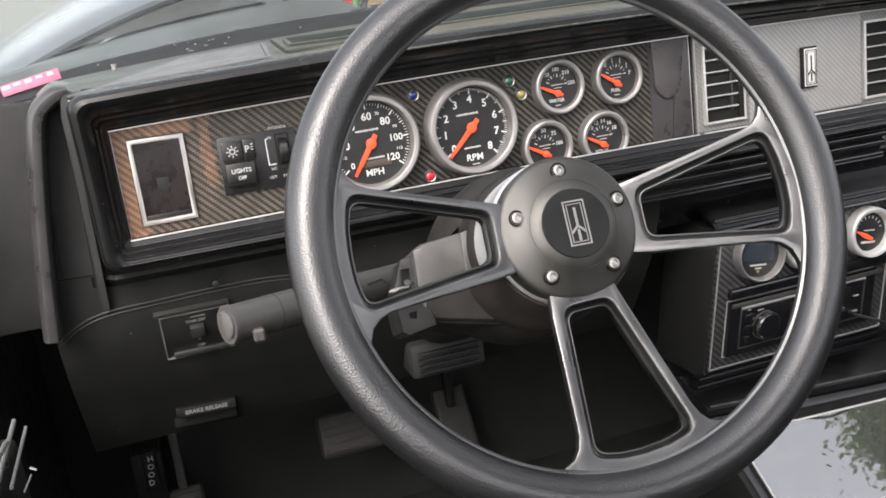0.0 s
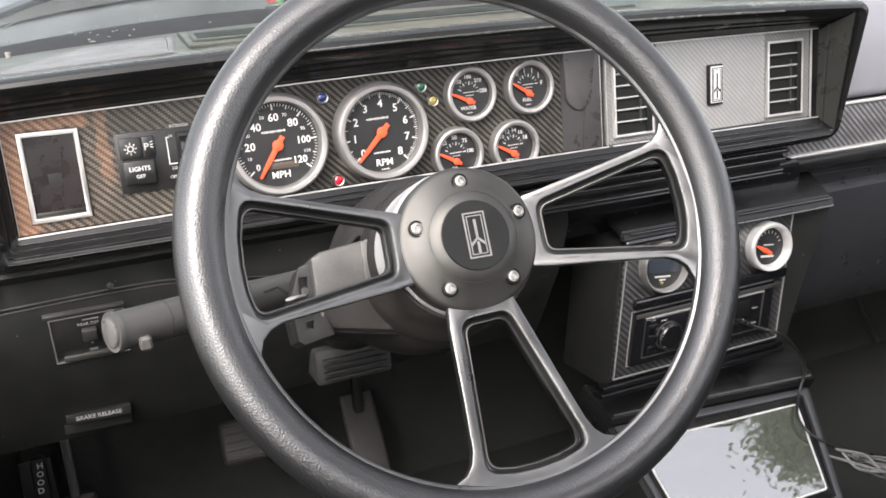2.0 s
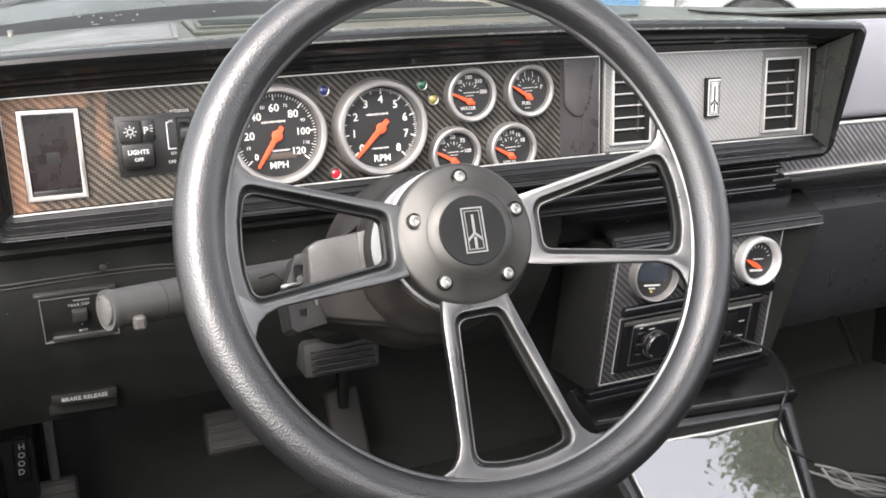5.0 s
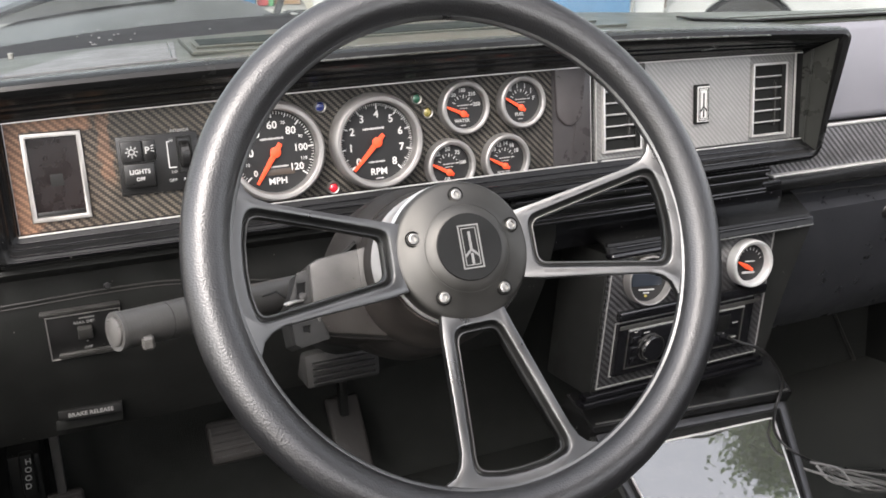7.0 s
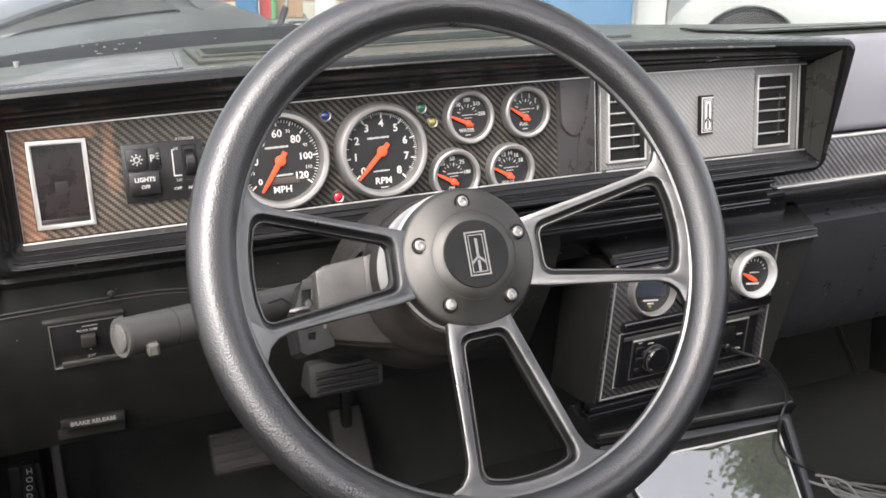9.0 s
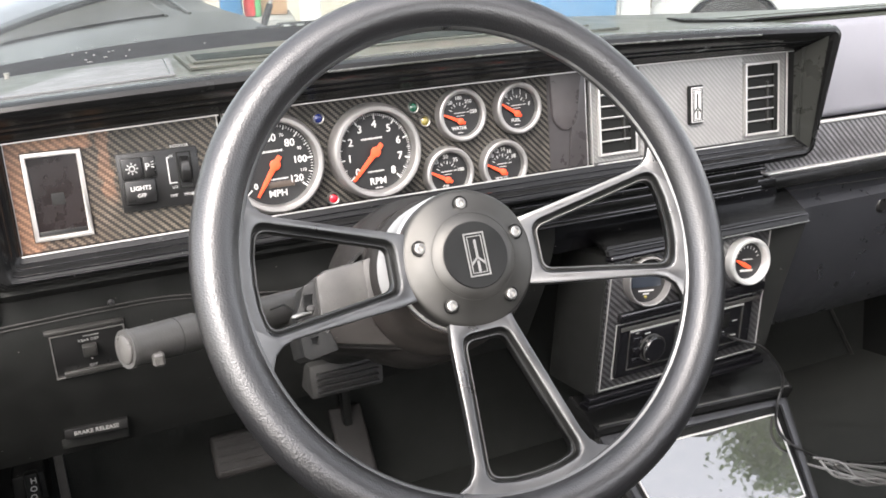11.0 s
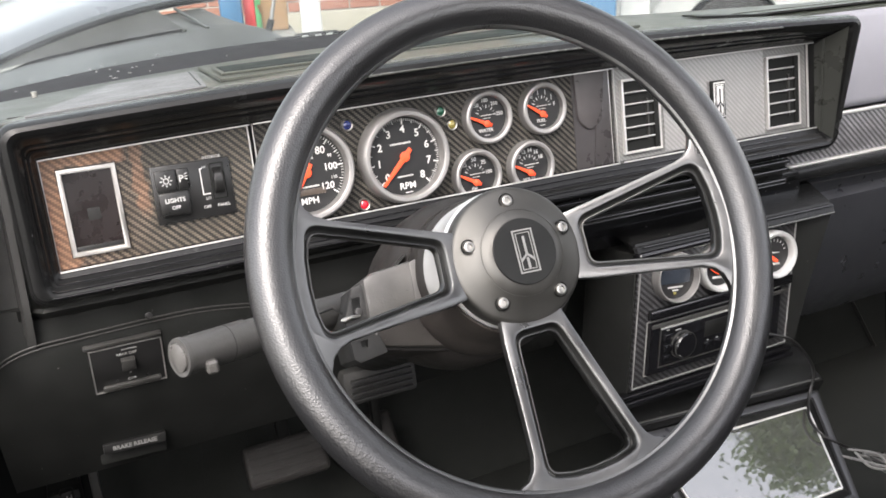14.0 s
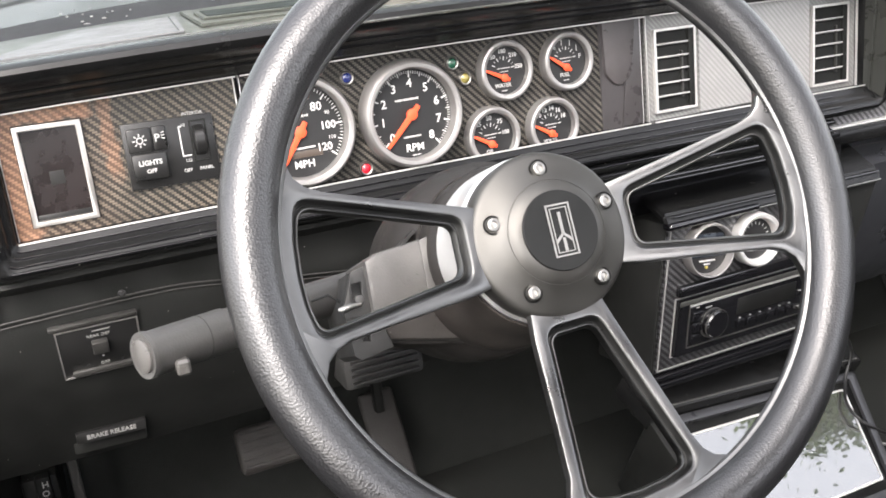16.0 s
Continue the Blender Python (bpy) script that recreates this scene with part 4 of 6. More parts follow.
def badge(parent, m, w, h, mat):
    """Plain emblem: an upright frame with a forked stem."""
    t = 0.06 * w
    bits = [cutout([[(-w / 2, -h / 2), (w / 2, -h / 2), (w / 2, h / 2), (-w / 2, h / 2)], [(-w / 2 + t, -h / 2 + t), (w / 2 - t, -h / 2 + t), (w / 2 - t, h / 2 - t), (-w / 2 + t, h / 2 - t)]], 0.0006, 0, m),
            cutout([[(-w / 2 + 2.4 * t, -h / 2 + 2.4 * t), (w / 2 - 2.4 * t, -h / 2 + 2.4 * t), (w / 2 - 2.4 * t, h / 2 - 2.4 * t), (-w / 2 + 2.4 * t, h / 2 - 2.4 * t)], [(-w / 2 + 3 * t, -h / 2 + 3 * t), (w / 2 - 3 * t, -h / 2 + 3 * t), (w / 2 - 3 * t, h / 2 - 3 * t), (-w / 2 + 3 * t, h / 2 - 3 * t)]], 0.0005, 0, m)]
    s = 0.055 * w
    bits.append(cutout([[(-s, -h * 0.08), (s, -h * 0.08), (s, h * 0.34), (-s, h * 0.34)]], 0.0006, 0, m))
    for sign in (-1, 1):
        bits.append(cutout([[(0, -h * 0.04), (0, -h * 0.10), (sign * w * 0.3, -h * 0.24), (sign * w * 0.3, -h * 0.17)]], 0.0006, 0, m))
    bits.append(cutout([[(-s, -h * 0.40), (s, -h * 0.40), (s, -h * 0.15), (-s, -h * 0.15)]], 0.0006, 0, m))
    return part("emblem_line", joined(bits), mat, parent)


emblem = thing("dash_emblem", (0.3812, -0.0012, 0.935), "upright chrome emblem plate on the silver carbon", "emblem")
part("emblem_plate", box((0.3715, -0.0058, 0.9345), (0.3910, -0.0012, 0.9775), 0.0012), HUBDARK, emblem, "dark emblem frame")
part("emblem_face", box((0.3738, -0.0066, 0.9365), (0.3900, -0.0056, 0.9755), 0.0004), WHITE, emblem, "white emblem face")
badge(emblem, Matrix.Translation((0.3819, -0.0069, 0.9559)) @ STAND, 0.0140, 0.036, HUBDARK)

# ---- steering wheel ----
WHEEL = Matrix(((0.9977, 0.0238, -0.0627, -0.0651), (-0.0671, 0.3546, -0.9326, -0.3264), (0.0, 0.9347, 0.3554, 0.9198), (0, 0, 0, 1)))
sw = thing("steering_wheel", WHEEL, "three-spoke steering wheel with a black grained rim and dark metal spokes", "steering wheel")


def torus(R, r, z, steps=128, sides=24):
    bm = bmesh.new()
    rings = []
    for i in range(steps):
        a = 2 * math.pi * i / steps
        rings.append([bm.verts.new(((R + r * math.cos(b)) * math.cos(a), (R + r * math.cos(b)) * math.sin(a), z + r * math.sin(b))) for b in [2 * math.pi * k / sides for k in range(sides)]])
    for i in range(steps):
        a, b = rings[i], rings[(i + 1) % steps]
        for k in range(sides):
            j = (k + 1) % sides
            bm.faces.new((a[k], b[k], b[j], a[j]))
    bm.transform(WHEEL)
    return bm


part("rim", torus(0.1500, 0.0128, 0.0155), RIM, sw, "black grained leather-look rim")
part("rim_core", torus(0.1380, 0.0024, 0.0152, 128, 10), SPOKE, sw, "dark metal ring inside the rim")


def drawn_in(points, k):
    """The convex outline with every side moved inwards by k metres."""
    pts = [Vector(p) for p in points]
    mid = sum(pts, Vector((0, 0))) / len(pts)
    lines = []
    for a, b in zip(pts, pts[1:] + pts[:1]):
        n = Vector((a.y - b.y, b.x - a.x)).normalized()
        if n.dot(mid - a) < 0:
            n = -n
        lines.append((a + n * k, (b - a).normalized()))
    out = []
    for (p, d), (q, e) in zip(lines[-1:] + lines[:-1], lines):
        out.append(p + d * ((q - p).cross(e) / d.cross(e)))
    return out


# each spoke: its turn, the window's inner and outer half widths on either side, and the feet of its two legs at the hub and the rim
SPOKES = (
    (178.8, (-0.0152, 0.0144), (-0.0335, 0.0292), (0.0200, 0.0215), (0.0368, 0.0328)),
    (-0.2, (-0.0158, 0.0146), (-0.0282, 0.0338), (0.0220, 0.0205), (0.0325, 0.0372)),
    (-87.3, (-0.0166, 0.0118), (-0.0288, 0.0322), (0.0228, 0.0182), (0.0342, 0.0362)),
)
for spin, (n0, n1), (w0, w1), (h0, h1), (f0, f1) in SPOKES:
    def leg(sign, hub, foot):
        return [(x, sign * (y - 0.0012)) for x, y in ((0.034, hub - 0.001), (0.050, hub + 0.0022), (0.090, hub + (foot - hub) * 0.62), (0.116, foot - 0.0008), (0.1235, foot + 0.0022), (0.1285, foot + 0.0068), (0.1310, foot + 0.0135), (0.1318, foot + 0.0215))]

    outline = leg(-1, h0, f0) + [(0.1400, -0.045), (0.1425, -0.02), (0.1430, 0.0), (0.1425, 0.02), (0.1400, 0.045)] + leg(1, h1, f1)[::-1]
    window = [(0.0462, n0), (0.1290, w0), (0.1328, w0 * 0.45), (0.1336, 0.0), (0.1328, w1 * 0.45), (0.1290, w1), (0.0462, n1)]
    turns = [0.0085, 0.0095, 0.02, 0.02, 0.02, 0.0095, 0.0085]

    def brim(k):
        return rounded(drawn_in(window, k), [max(0.002, r - k * 0.7) for r in turns], 6)

    lift = WHEEL @ Matrix.Rotation(radians(spin), 4, "Z") @ Matrix.Translation((0.034, 0, -0.010)) @ Matrix.Rotation(radians(-12.8), 4, "Y") @ Matrix.Translation((-0.034, 0, 0))
    spoke = part("spoke", cutout([outline, brim(-0.0020)], 0.0072, 0.0011, lift), SPOKE, sw, "dark metal double spoke")
    steps = ((-0.0011, 0.0033), (-0.0006, 0.0029), (-0.0002, 0.0018), (0.0002, -0.0008), (0.0008, -0.0015), (0.0014, -0.0013), (0.0019, -0.0003), (0.0025, -0.0002), (0.0030, -0.0010), (0.0031, -0.0050))
    bm = sheet([[(x, y, h) for x, y in brim(k) + brim(k)[:1]] for k, h in steps])
    bmesh.ops.remove_doubles(bm, verts=bm.verts, dist=1e-6)
    bm.transform(lift)
    part("spoke_edge", bm, EDGE, spoke, "stepped machined edge of the opening", 50)
part("hub_plate", lathe([(0.0425, -0.018), (0.0427, -0.0080), (0.0420, -0.0058), (0.0408, -0.0046), (0.0395, -0.0040), (0.0370, -0.0030), (0.0300, -0.0001), (0.0264, 0.0024), (0.0263, 0.0022), (0.0260, 0.0023), (0.0259, 0.0026), (0.0206, 0.0062), (0.001, 0.0066)], WHEEL, 72), HUB, sw, "satin black hub plate")
cap_disc = part("centre_cap", lathe([(0.0202, 0.0058), (0.0201, 0.0070), (0.0197, 0.0074), (0.001, 0.0076)], WHEEL, 56), HUBDARK, sw, "black centre cap with a small emblem")
badge(cap_disc, WHEEL @ Matrix.Translation((0.0003, 0, 0.0079)), 0.0130, 0.0260, PRINTGREY)
for k in range(5):
    a = radians(91 - 72 * k)
    m = WHEEL @ Matrix.Translation((0.0328 * math.cos(a), 0.0328 * math.sin(a), -0.0015))
    bolt = part("bolt", lathe([(0.0036, 0), (0.0036, 0.0018), (0.0031, 0.0028), (0.0020, 0.0031), (0.0018, 0.0016), (0.0003, 0.0014)], m, 20), STEEL, sw, "steel button-head bolt")
    part("bolt_seat", lathe([(0.0040, 0.0008), (0.0047, 0.0016), (0.0048, 0.0006)], m, 20, False), HUBDARK, bolt, "dark seat round the bolt")

# ---- steering column ----
column = thing("steering_column", (-0.03, -0.05, 0.80), "charcoal plastic steering column with a polished hub adapter", "steering column")
part("hub_adapter", lathe([(0.0405, -0.016), (0.0440, -0.020), (0.0452, -0.040), (0.0455, -0.052)], WHEEL, 56), SATIN, column, "polished hub adapter")
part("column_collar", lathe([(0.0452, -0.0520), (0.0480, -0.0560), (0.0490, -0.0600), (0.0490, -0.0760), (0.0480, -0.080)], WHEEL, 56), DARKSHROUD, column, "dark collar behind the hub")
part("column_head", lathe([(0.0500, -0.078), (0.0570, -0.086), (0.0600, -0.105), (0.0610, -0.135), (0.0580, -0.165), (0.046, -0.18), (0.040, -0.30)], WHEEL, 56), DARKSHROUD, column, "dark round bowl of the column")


# Added half ring that darkens the bright adapter's underside.
rows = []
for k in range(25):
    a = radians(196 + 150 * k / 24)
    rows.append([WHEEL @ Vector((r * math.cos(a), r * math.sin(a), h)) for r, h in ((0.0462, -0.019), (0.0475, -0.024), (0.0490, -0.040), (0.0520, -0.054), (0.0550, -0.060), (0.0550, -0.078))])
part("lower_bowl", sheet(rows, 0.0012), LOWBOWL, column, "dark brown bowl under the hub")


def prism(outlines, front, back, bevel):
    return cutout([[Vector(p) for p in o] for o in outlines], front - back, bevel, WHEEL @ Matrix.Translation((0, 0, (front + back) / 2)))


part("column_cover", prism([[(-0.0815, -0.0170), (-0.0500, -0.0130), (-0.0490, 0.0125), (-0.0510, 0.0136), (-0.0760, 0.0108), (-0.0805, 0.0085)]], -0.060, -0.125, 0.0026), COVER, column, "grey worn turn signal cover")
part("cover_edge", tube([WHEEL @ Vector(p) for p in ((-0.0806, 0.0070, -0.0612), (-0.0812, -0.0040, -0.0612), (-0.0814, -0.0150, -0.0612), (-0.0806, -0.0250, -0.0668), (-0.0776, -0.0325, -0.0745))], 0.0011, 8), WORNEDGE, column, "pale rubbed edge")
part("cover_strap", prism([[(-0.0512, -0.0150), (-0.0462, -0.0140), (-0.0450, 0.0158), (-0.0500, 0.0145)]], -0.0592, -0.125, 0.0012), COVER, column, "pale worn edge of the cover")
# Lower half of the cover; its shade is in the darker brown colour.
bm = sheet([[WHEEL @ Vector(p) for p in row] for row in (
    ((-0.0815, -0.0140, -0.125), (-0.0818, -0.0150, -0.0610), (-0.0500, -0.0115, -0.0610)),
    ((-0.0805, -0.0250, -0.125), (-0.0806, -0.0250, -0.0668), (-0.0465, -0.0240, -0.0668)),
    ((-0.0792, -0.0318, -0.125), (-0.0795, -0.0318, -0.0740), (-0.0320, -0.0420, -0.0740)),
    ((-0.0780, -0.0332, -0.125), (-0.0784, -0.0332, -0.0775), (-0.0260, -0.0450, -0.0775)),
    ((-0.0740, -0.0340, -0.130), (-0.0745, -0.0340, -0.120), (-0.0250, -0.0445, -0.120)))], 0.002)
part("lower_cover", bm, LOWSHROUD, column, "lower shroud turning under the column, its shade painted brown-grey")
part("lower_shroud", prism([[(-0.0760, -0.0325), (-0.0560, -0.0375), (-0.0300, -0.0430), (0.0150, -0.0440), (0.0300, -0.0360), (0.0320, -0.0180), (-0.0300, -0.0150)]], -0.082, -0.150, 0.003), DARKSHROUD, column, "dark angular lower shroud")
cheek = [(-0.0808, 0.0080), (-0.0898, 0.0060), (-0.0945, -0.0055), (-0.0985, -0.0130), (-0.0978, -0.0170), (-0.0812, -0.0170)]
skirt = [(-0.0812, -0.0172), (-0.0978, -0.0172), (-0.0970, -0.0375), (-0.0940, -0.0400), (-0.0765, -0.0370)]
slots = [[(-0.0920, 0.0004), (-0.0852, 0.0008), (-0.0870, -0.0102), (-0.0930, -0.0110)], [(-0.0922, -0.0268), (-0.0860, -0.0262), (-0.0872, -0.0322), (-0.0920, -0.0314)]]
part("cover_skirt", prism([skirt, slots[1]], -0.0660, -0.0690, 0.0006), BLACK, column, "dark skirt with a square hole")
part("cover_cheek", prism([cheek, slots[0]], -0.0655, -0.0685, 0.0006), SHROUD, column, "grey cheek with two square holes")
part("cheek_core", prism([[Vector(p) * 0.985 for p in cheek[:4] + skirt[2:]]], -0.0720, -0.120, 0.001), BLACK, column)
part("pivot_pin", lathe([(0.0030, 0), (0.0030, 0.003), (0.0024, 0.0042), (0.0008, 0.0046)], WHEEL @ Matrix.Translation((-0.0886, -0.0088, -0.0690)), 16), GREY, column, "grey pivot pin")
part("pivot_clamp", tube([WHEEL @ Vector(p) for p in ((-0.1010, -0.0122, -0.064), (-0.0985, -0.0125, -0.0625), (-0.0945, -0.0118, -0.0620), (-0.0890, -0.0115, -0.064))], [0.0012, 0.0020, 0.0016, 0.0012], 12), STEEL, column, "worn steel pivot clamp")
part("wire", tube([WHEEL @ Vector(p) for p in ((-0.1120, -0.0040, -0.075), (-0.1040, -0.0030, -0.068), (-0.0990, -0.0080, -0.066))], 0.0008, 6), DARK, column)
part("column_slot", prism([[(-0.0600, 0.0150), (-0.0480, 0.0235), (-0.0470, 0.0220), (-0.0580, 0.0140)]], -0.0745, -0.0850, 0.0), BLACK, column, "dark slot over the cover")
part("column_tube", tube([WHEEL @ Vector((0, -0.005, -0.12)), WHEEL @ Vector((0, -0.005, -0.40))], 0.040, 24), DARK, column)
part("tilt_lever", tube([WHEEL @ Vector((-0.13, 0.005, -0.12)), WHEEL @ Vector((-0.06, 0.004, -0.11))], 0.003, 10), SHROUD, column)

stalk = thing("turn_signal_stalk", (-0.20, -0.25, 0.87), "thick grey turn signal stalk with a ringed end", "stalk")
tip, root = Vector((-0.2605, -0.2645, 0.8868)), Vector((-0.1264, -0.205, 0.877))
along = (root - tip).normalized()
part("grip", tube([tip, tip + along * 0.003, tip + along * 0.045, tip + along * 0.047, root], [0.0118, 0.0112, 0.0118, 0.0110, 0.0112], 28), GREY, stalk)
part("end_ring", tube([tip - along * 0.0004, tip - along * 0.0014, tip + along * 0.0016], [0.0106, 0.0116, 0.0118], 28), GREY, stalk, "raised ring round the end button")
part("end_well", tube([tip - along * 0.0009, tip - along * 0.0006], [0.0102, 0.0102], 28), DARK, stalk)
part("end_button", tube([tip - along * 0.0032, tip - along * 0.0024, tip], [0.0074, 0.0086, 0.0088], 28), COVER, stalk)
part("slider", box((-0.2485, -0.2745, 0.8750), (-0.2415, -0.2640, 0.8830), 0.0014, 1), COVER, stalk, "small cruise slider")
part("grip_seam", tube([tip + along * 0.0305, tip + along * 0.0309], [0.01185, 0.01185], 28), SHROUD, stalk)
for k in range(5):
    part("grip_rib", tube([Vector((-0.2345, -0.2625 + 0.0006 * k, 0.8820 + 0.0016 * k)), Vector((-0.2215, -0.2570 + 0.0006 * k, 0.8810 + 0.0016 * k))], 0.0004, 6), SHROUD, stalk)

# ---- under the dash ----
def plane(x, s, lift=0.0):
    """A matrix for things on the falling knee panel: x across, s metres down it."""
    return Matrix.Translation((x, 0.0145, 0.829)) @ Matrix.Rotation(radians(90 + 23.3), 4, "X") @ Matrix.Translation((0, -s, lift))


rear = thing("defogger_switch", (-0.278, 0.02, 0.78), "black switch plate with a small toggle and a thin silver outline", "switch")
m = plane(-0.2775, 0.0, 0.001)
part("switch_plate", box((-0.031, -0.050, 0), (0.031, 0.0, 0.003), 0.001, 2, m), PLASTIC, rear)
part("outline", cutout([[(-0.0305, -0.0495), (0.0305, -0.0495), (0.0305, -0.0005), (-0.0305, -0.0005)], [(-0.0295, -0.0485), (0.0295, -0.0485), (0.0295, -0.0015), (-0.0295, -0.0015)]], 0.0008, 0, m @ Matrix.Translation((0, 0, 0.0034))), BEZEL, rear, "thin silver outline")
part("ledge", box((-0.024, -0.0475, 0.0025), (0.026, -0.0420, 0.0065), 0.0015, 2, m), SHROUD, rear, "grey ledge under the switch")
part("brow", box((-0.034, 0.0015, 0), (0.031, 0.0050, 0.005), 0.001, 2, m), SHROUD, rear)
part("toggle", box((-0.006, -0.026, 0.003), (0.006, -0.0145, 0.009), 0.001, 2, m), SHROUD, rear)
bits = []
for text, size, x, s in (("REAR DEF", 0.0040, 0.0, -0.0108), ("OFF", 0.0040, 0.001, -0.0400)):
    bm = words(text, size, 0, 0, 0)
    bm.transform(m @ Matrix.Translation((x, s, 0.0034)) @ STAND.inverted())
    bits.append(bm)
bits.append(box((-0.004, -0.0065, 0.0032), (0.009, -0.0054, 0.0034), m=m))
bits.append(box((0.0, -0.0335, 0.0032), (0.0015, -0.032, 0.0034), m=m))
part("switch_print", joined(bits), PRINTGREY, rear)

release = thing("brake_release", (-0.284, 0.08, 0.70), "black brake release pull with white lettering", "release lever")
m = Matrix.Translation((-0.2835, 0.074, 0.7130)) @ Matrix.Rotation(radians(96), 4, "X") @ Matrix.Rotation(radians(-2), 4, "Z")
part("pull", box((-0.0285, -0.0050, -0.006), (0.0285, 0.0050, 0.004), 0.0008, 2, m), PLASTIC, release)
bm = words("BRAKE RELEASE", 0.0058, 0, 0, 0, bold=0.00012)
bm.transform(m @ Matrix.Translation((0, 0, 0.0044)) @ STAND.inverted())
part("pull_words", bm, PRINTGREY, release)
part("pull_stem", box((-0.032, -0.021, -0.016), (0.029, -0.0065, -0.007), 0.002, 2, m), DARK, release)

hood = thing("hood_release", (-0.36, 0.24, 0.54), "black hood release pull with letters down it", "release lever")
part("pull", box((-0.3665, 0.235, 0.563), (-0.3515, 0.25, 0.614), 0.003), DARK, hood)
part("pull_words", joined([words(c, 0.0095, -0.3567 - 0.0012 * k, 0.2346, 0.6055 - 0.0098 * k, bold=0.0001) for k, c in enumerate("HOOD")]), SOFTWHITE, hood)
part("bracket", box((-0.38, 0.245, 0.53), (-0.345, 0.36, 0.61), 0.004), DARK, hood)

park = thing("parking_brake_pedal", (-0.32, 0.28, 0.50), "worn ribbed parking brake pedal on a steel arm", "pedal")
m = Matrix.Translation((-0.3300, 0.25, 0.530)) @ Matrix.Rotation(radians(70), 4, "X")
pad = part("pedal_pad", box((-0.024, -0.022, -0.005), (0.024, 0.022, 0.005), 0.006, 3, m), RUBBER, park)
for k in range(4):
    part("rib", box((-0.021, -0.0165 + 0.010 * k, 0.004), (0.021, -0.0125 + 0.010 * k, 0.007), 0.001, 2, m), RUBBER, pad)
part("arm", box((-0.3335, 0.250, 0.550), (-0.3235, 0.262, 0.66), 0.002), GREY, park, "grey steel arm")

brake = thing("brake_pedal", (-0.10, 0.27, 0.52), "wide ribbed rubber brake pedal", "pedal")
m = Matrix.Translation((-0.108, 0.25, 0.570)) @ Matrix.Rotation(radians(66), 4, "X")
pad = part("pedal_pad", box((-0.052, -0.027, -0.006), (0.052, 0.027, 0.006), 0.007, 3, m), RUBBER, brake)
for k in range(5):
    part("rib", box((-0.047, -0.021 + 0.010 * k, 0.005), (0.047, -0.017 + 0.010 * k, 0.008), 0.001, 2, m), RUBBER, pad)
part("arm", box((-0.112, 0.262, 0.57), (-0.096, 0.275, 0.75), 0.003), DARK, brake)
gas = thing("accelerator_pedal", (0.03, 0.29, 0.44), "tall black accelerator pedal", "pedal")
part("pedal_pad", box((-0.024, -0.06, -0.005), (0.024, 0.06, 0.005), 0.006, 3, Matrix.Translation((0.03, 0.28, 0.52)) @ Matrix.Rotation(radians(60), 4, "X")), RUBBER, gas)
part("arm", box((0.022, 0.285, 0.55), (0.034, 0.30, 0.70), 0.003), DARK, gas)

duct = thing("lower_vent", (-0.037, 0.05, 0.70), "black slatted duct under the steering column", "air vent")
part("duct_box", box((-0.078, 0.048, 0.697), (0.003, 0.10, 0.735), 0.005), BLACK, duct)
for k in range(4):
    part("slat", box((-0.071, 0.042, 0.7035 + 0.0068 * k), (-0.004, 0.0485, 0.7055 + 0.0068 * k), 0.0006), PLASTIC, duct)

# ---- centre stack ----
STACK = Matrix.Translation((0, 0, 0.80)) @ STAND @ Matrix(((1, 0.17, 0, 0), (0, 1, 0, 0), (0, 0, 1, 0), (0, 0, 0, 1)))
stack = thing("centre_stack", (0.385, 0.05, 0.62), "black centre stack with a carbon face", "centre console")
part("stack_body", box((0.262, -0.165, -0.10), (0.505, 0.0, -0.004), 0.004, 2, STACK), STACKSIDE, stack)
part("stack_face", box((0.264, -0.156, -0.004), (0.501, -0.003, 0.0), 0.0006, 2, STACK), CARBON_D, stack, "dark carbon face")
part("face_line", cutout([[(0.266, -0.154), (0.499, -0.154), (0.499, -0.004), (0.266, -0.004)], [(0.2672, -0.1528), (0.4978, -0.1528), (0.4978, -0.0052), (0.2672, -0.0052)]], 0.0012, 0, STACK @ Matrix.Translation((0, 0, 0.0005))), PRINTGREY, stack, "thin silver outline")
bm = bmesh.new()
low = [bm.verts.new(p) for p in ((0.252, -0.012, 0.800), (0.552, -0.012, 0.797), (0.645, 0.15, 0.826), (0.300, 0.15, 0.828))]
f = bm.faces.new(low)
ext = bmesh.ops.extrude_face_region(bm, geom=[f])
bmesh.ops.translate(bm, verts=[g for g in ext["geom"] if isinstance(g, bmesh.types.BMVert)], vec=(0, 0.006, 0.013))
bmesh.ops.recalc_face_normals(bm, faces=bm.faces)
bmesh.ops.bevel(bm, geom=list(bm.edges), offset=0.003, segments=2, affect="EDGES")
part("shelf", bm, VINYL, stack, "overhanging black shelf")
# Paler bead added for the bright line along the shelf's edge.
part("shelf_line", tube([(0.262, -0.0125, 0.8005), (0.548, -0.0125, 0.7985)], 0.0012, 8), EDGEPAD, stack, "paler glossy bead for the shelf edge's highlight")
part("shelf_line", tube([(0.262, -0.0105, 0.8100), (0.548, -0.0105, 0.8075)], 0.0010, 8), STACKGLOSS, stack)
part("divider", box((0.280, -0.078, 0.0), (0.494, -0.066, 0.009), 0.003, 2, STACK), STACKGLOSS, stack)
part("radio_surround", cutout([[(0.284, -0.140), (0.478, -0.140), (0.478, -0.082), (0.284, -0.082)], [(0.297, -0.134), (0.464, -0.134), (0.464, -0.090), (0.297, -0.090)]], 0.006, 0.001, STACK @ Matrix.Translation((0, 0, 0.003))), STACKGLOSS, stack)
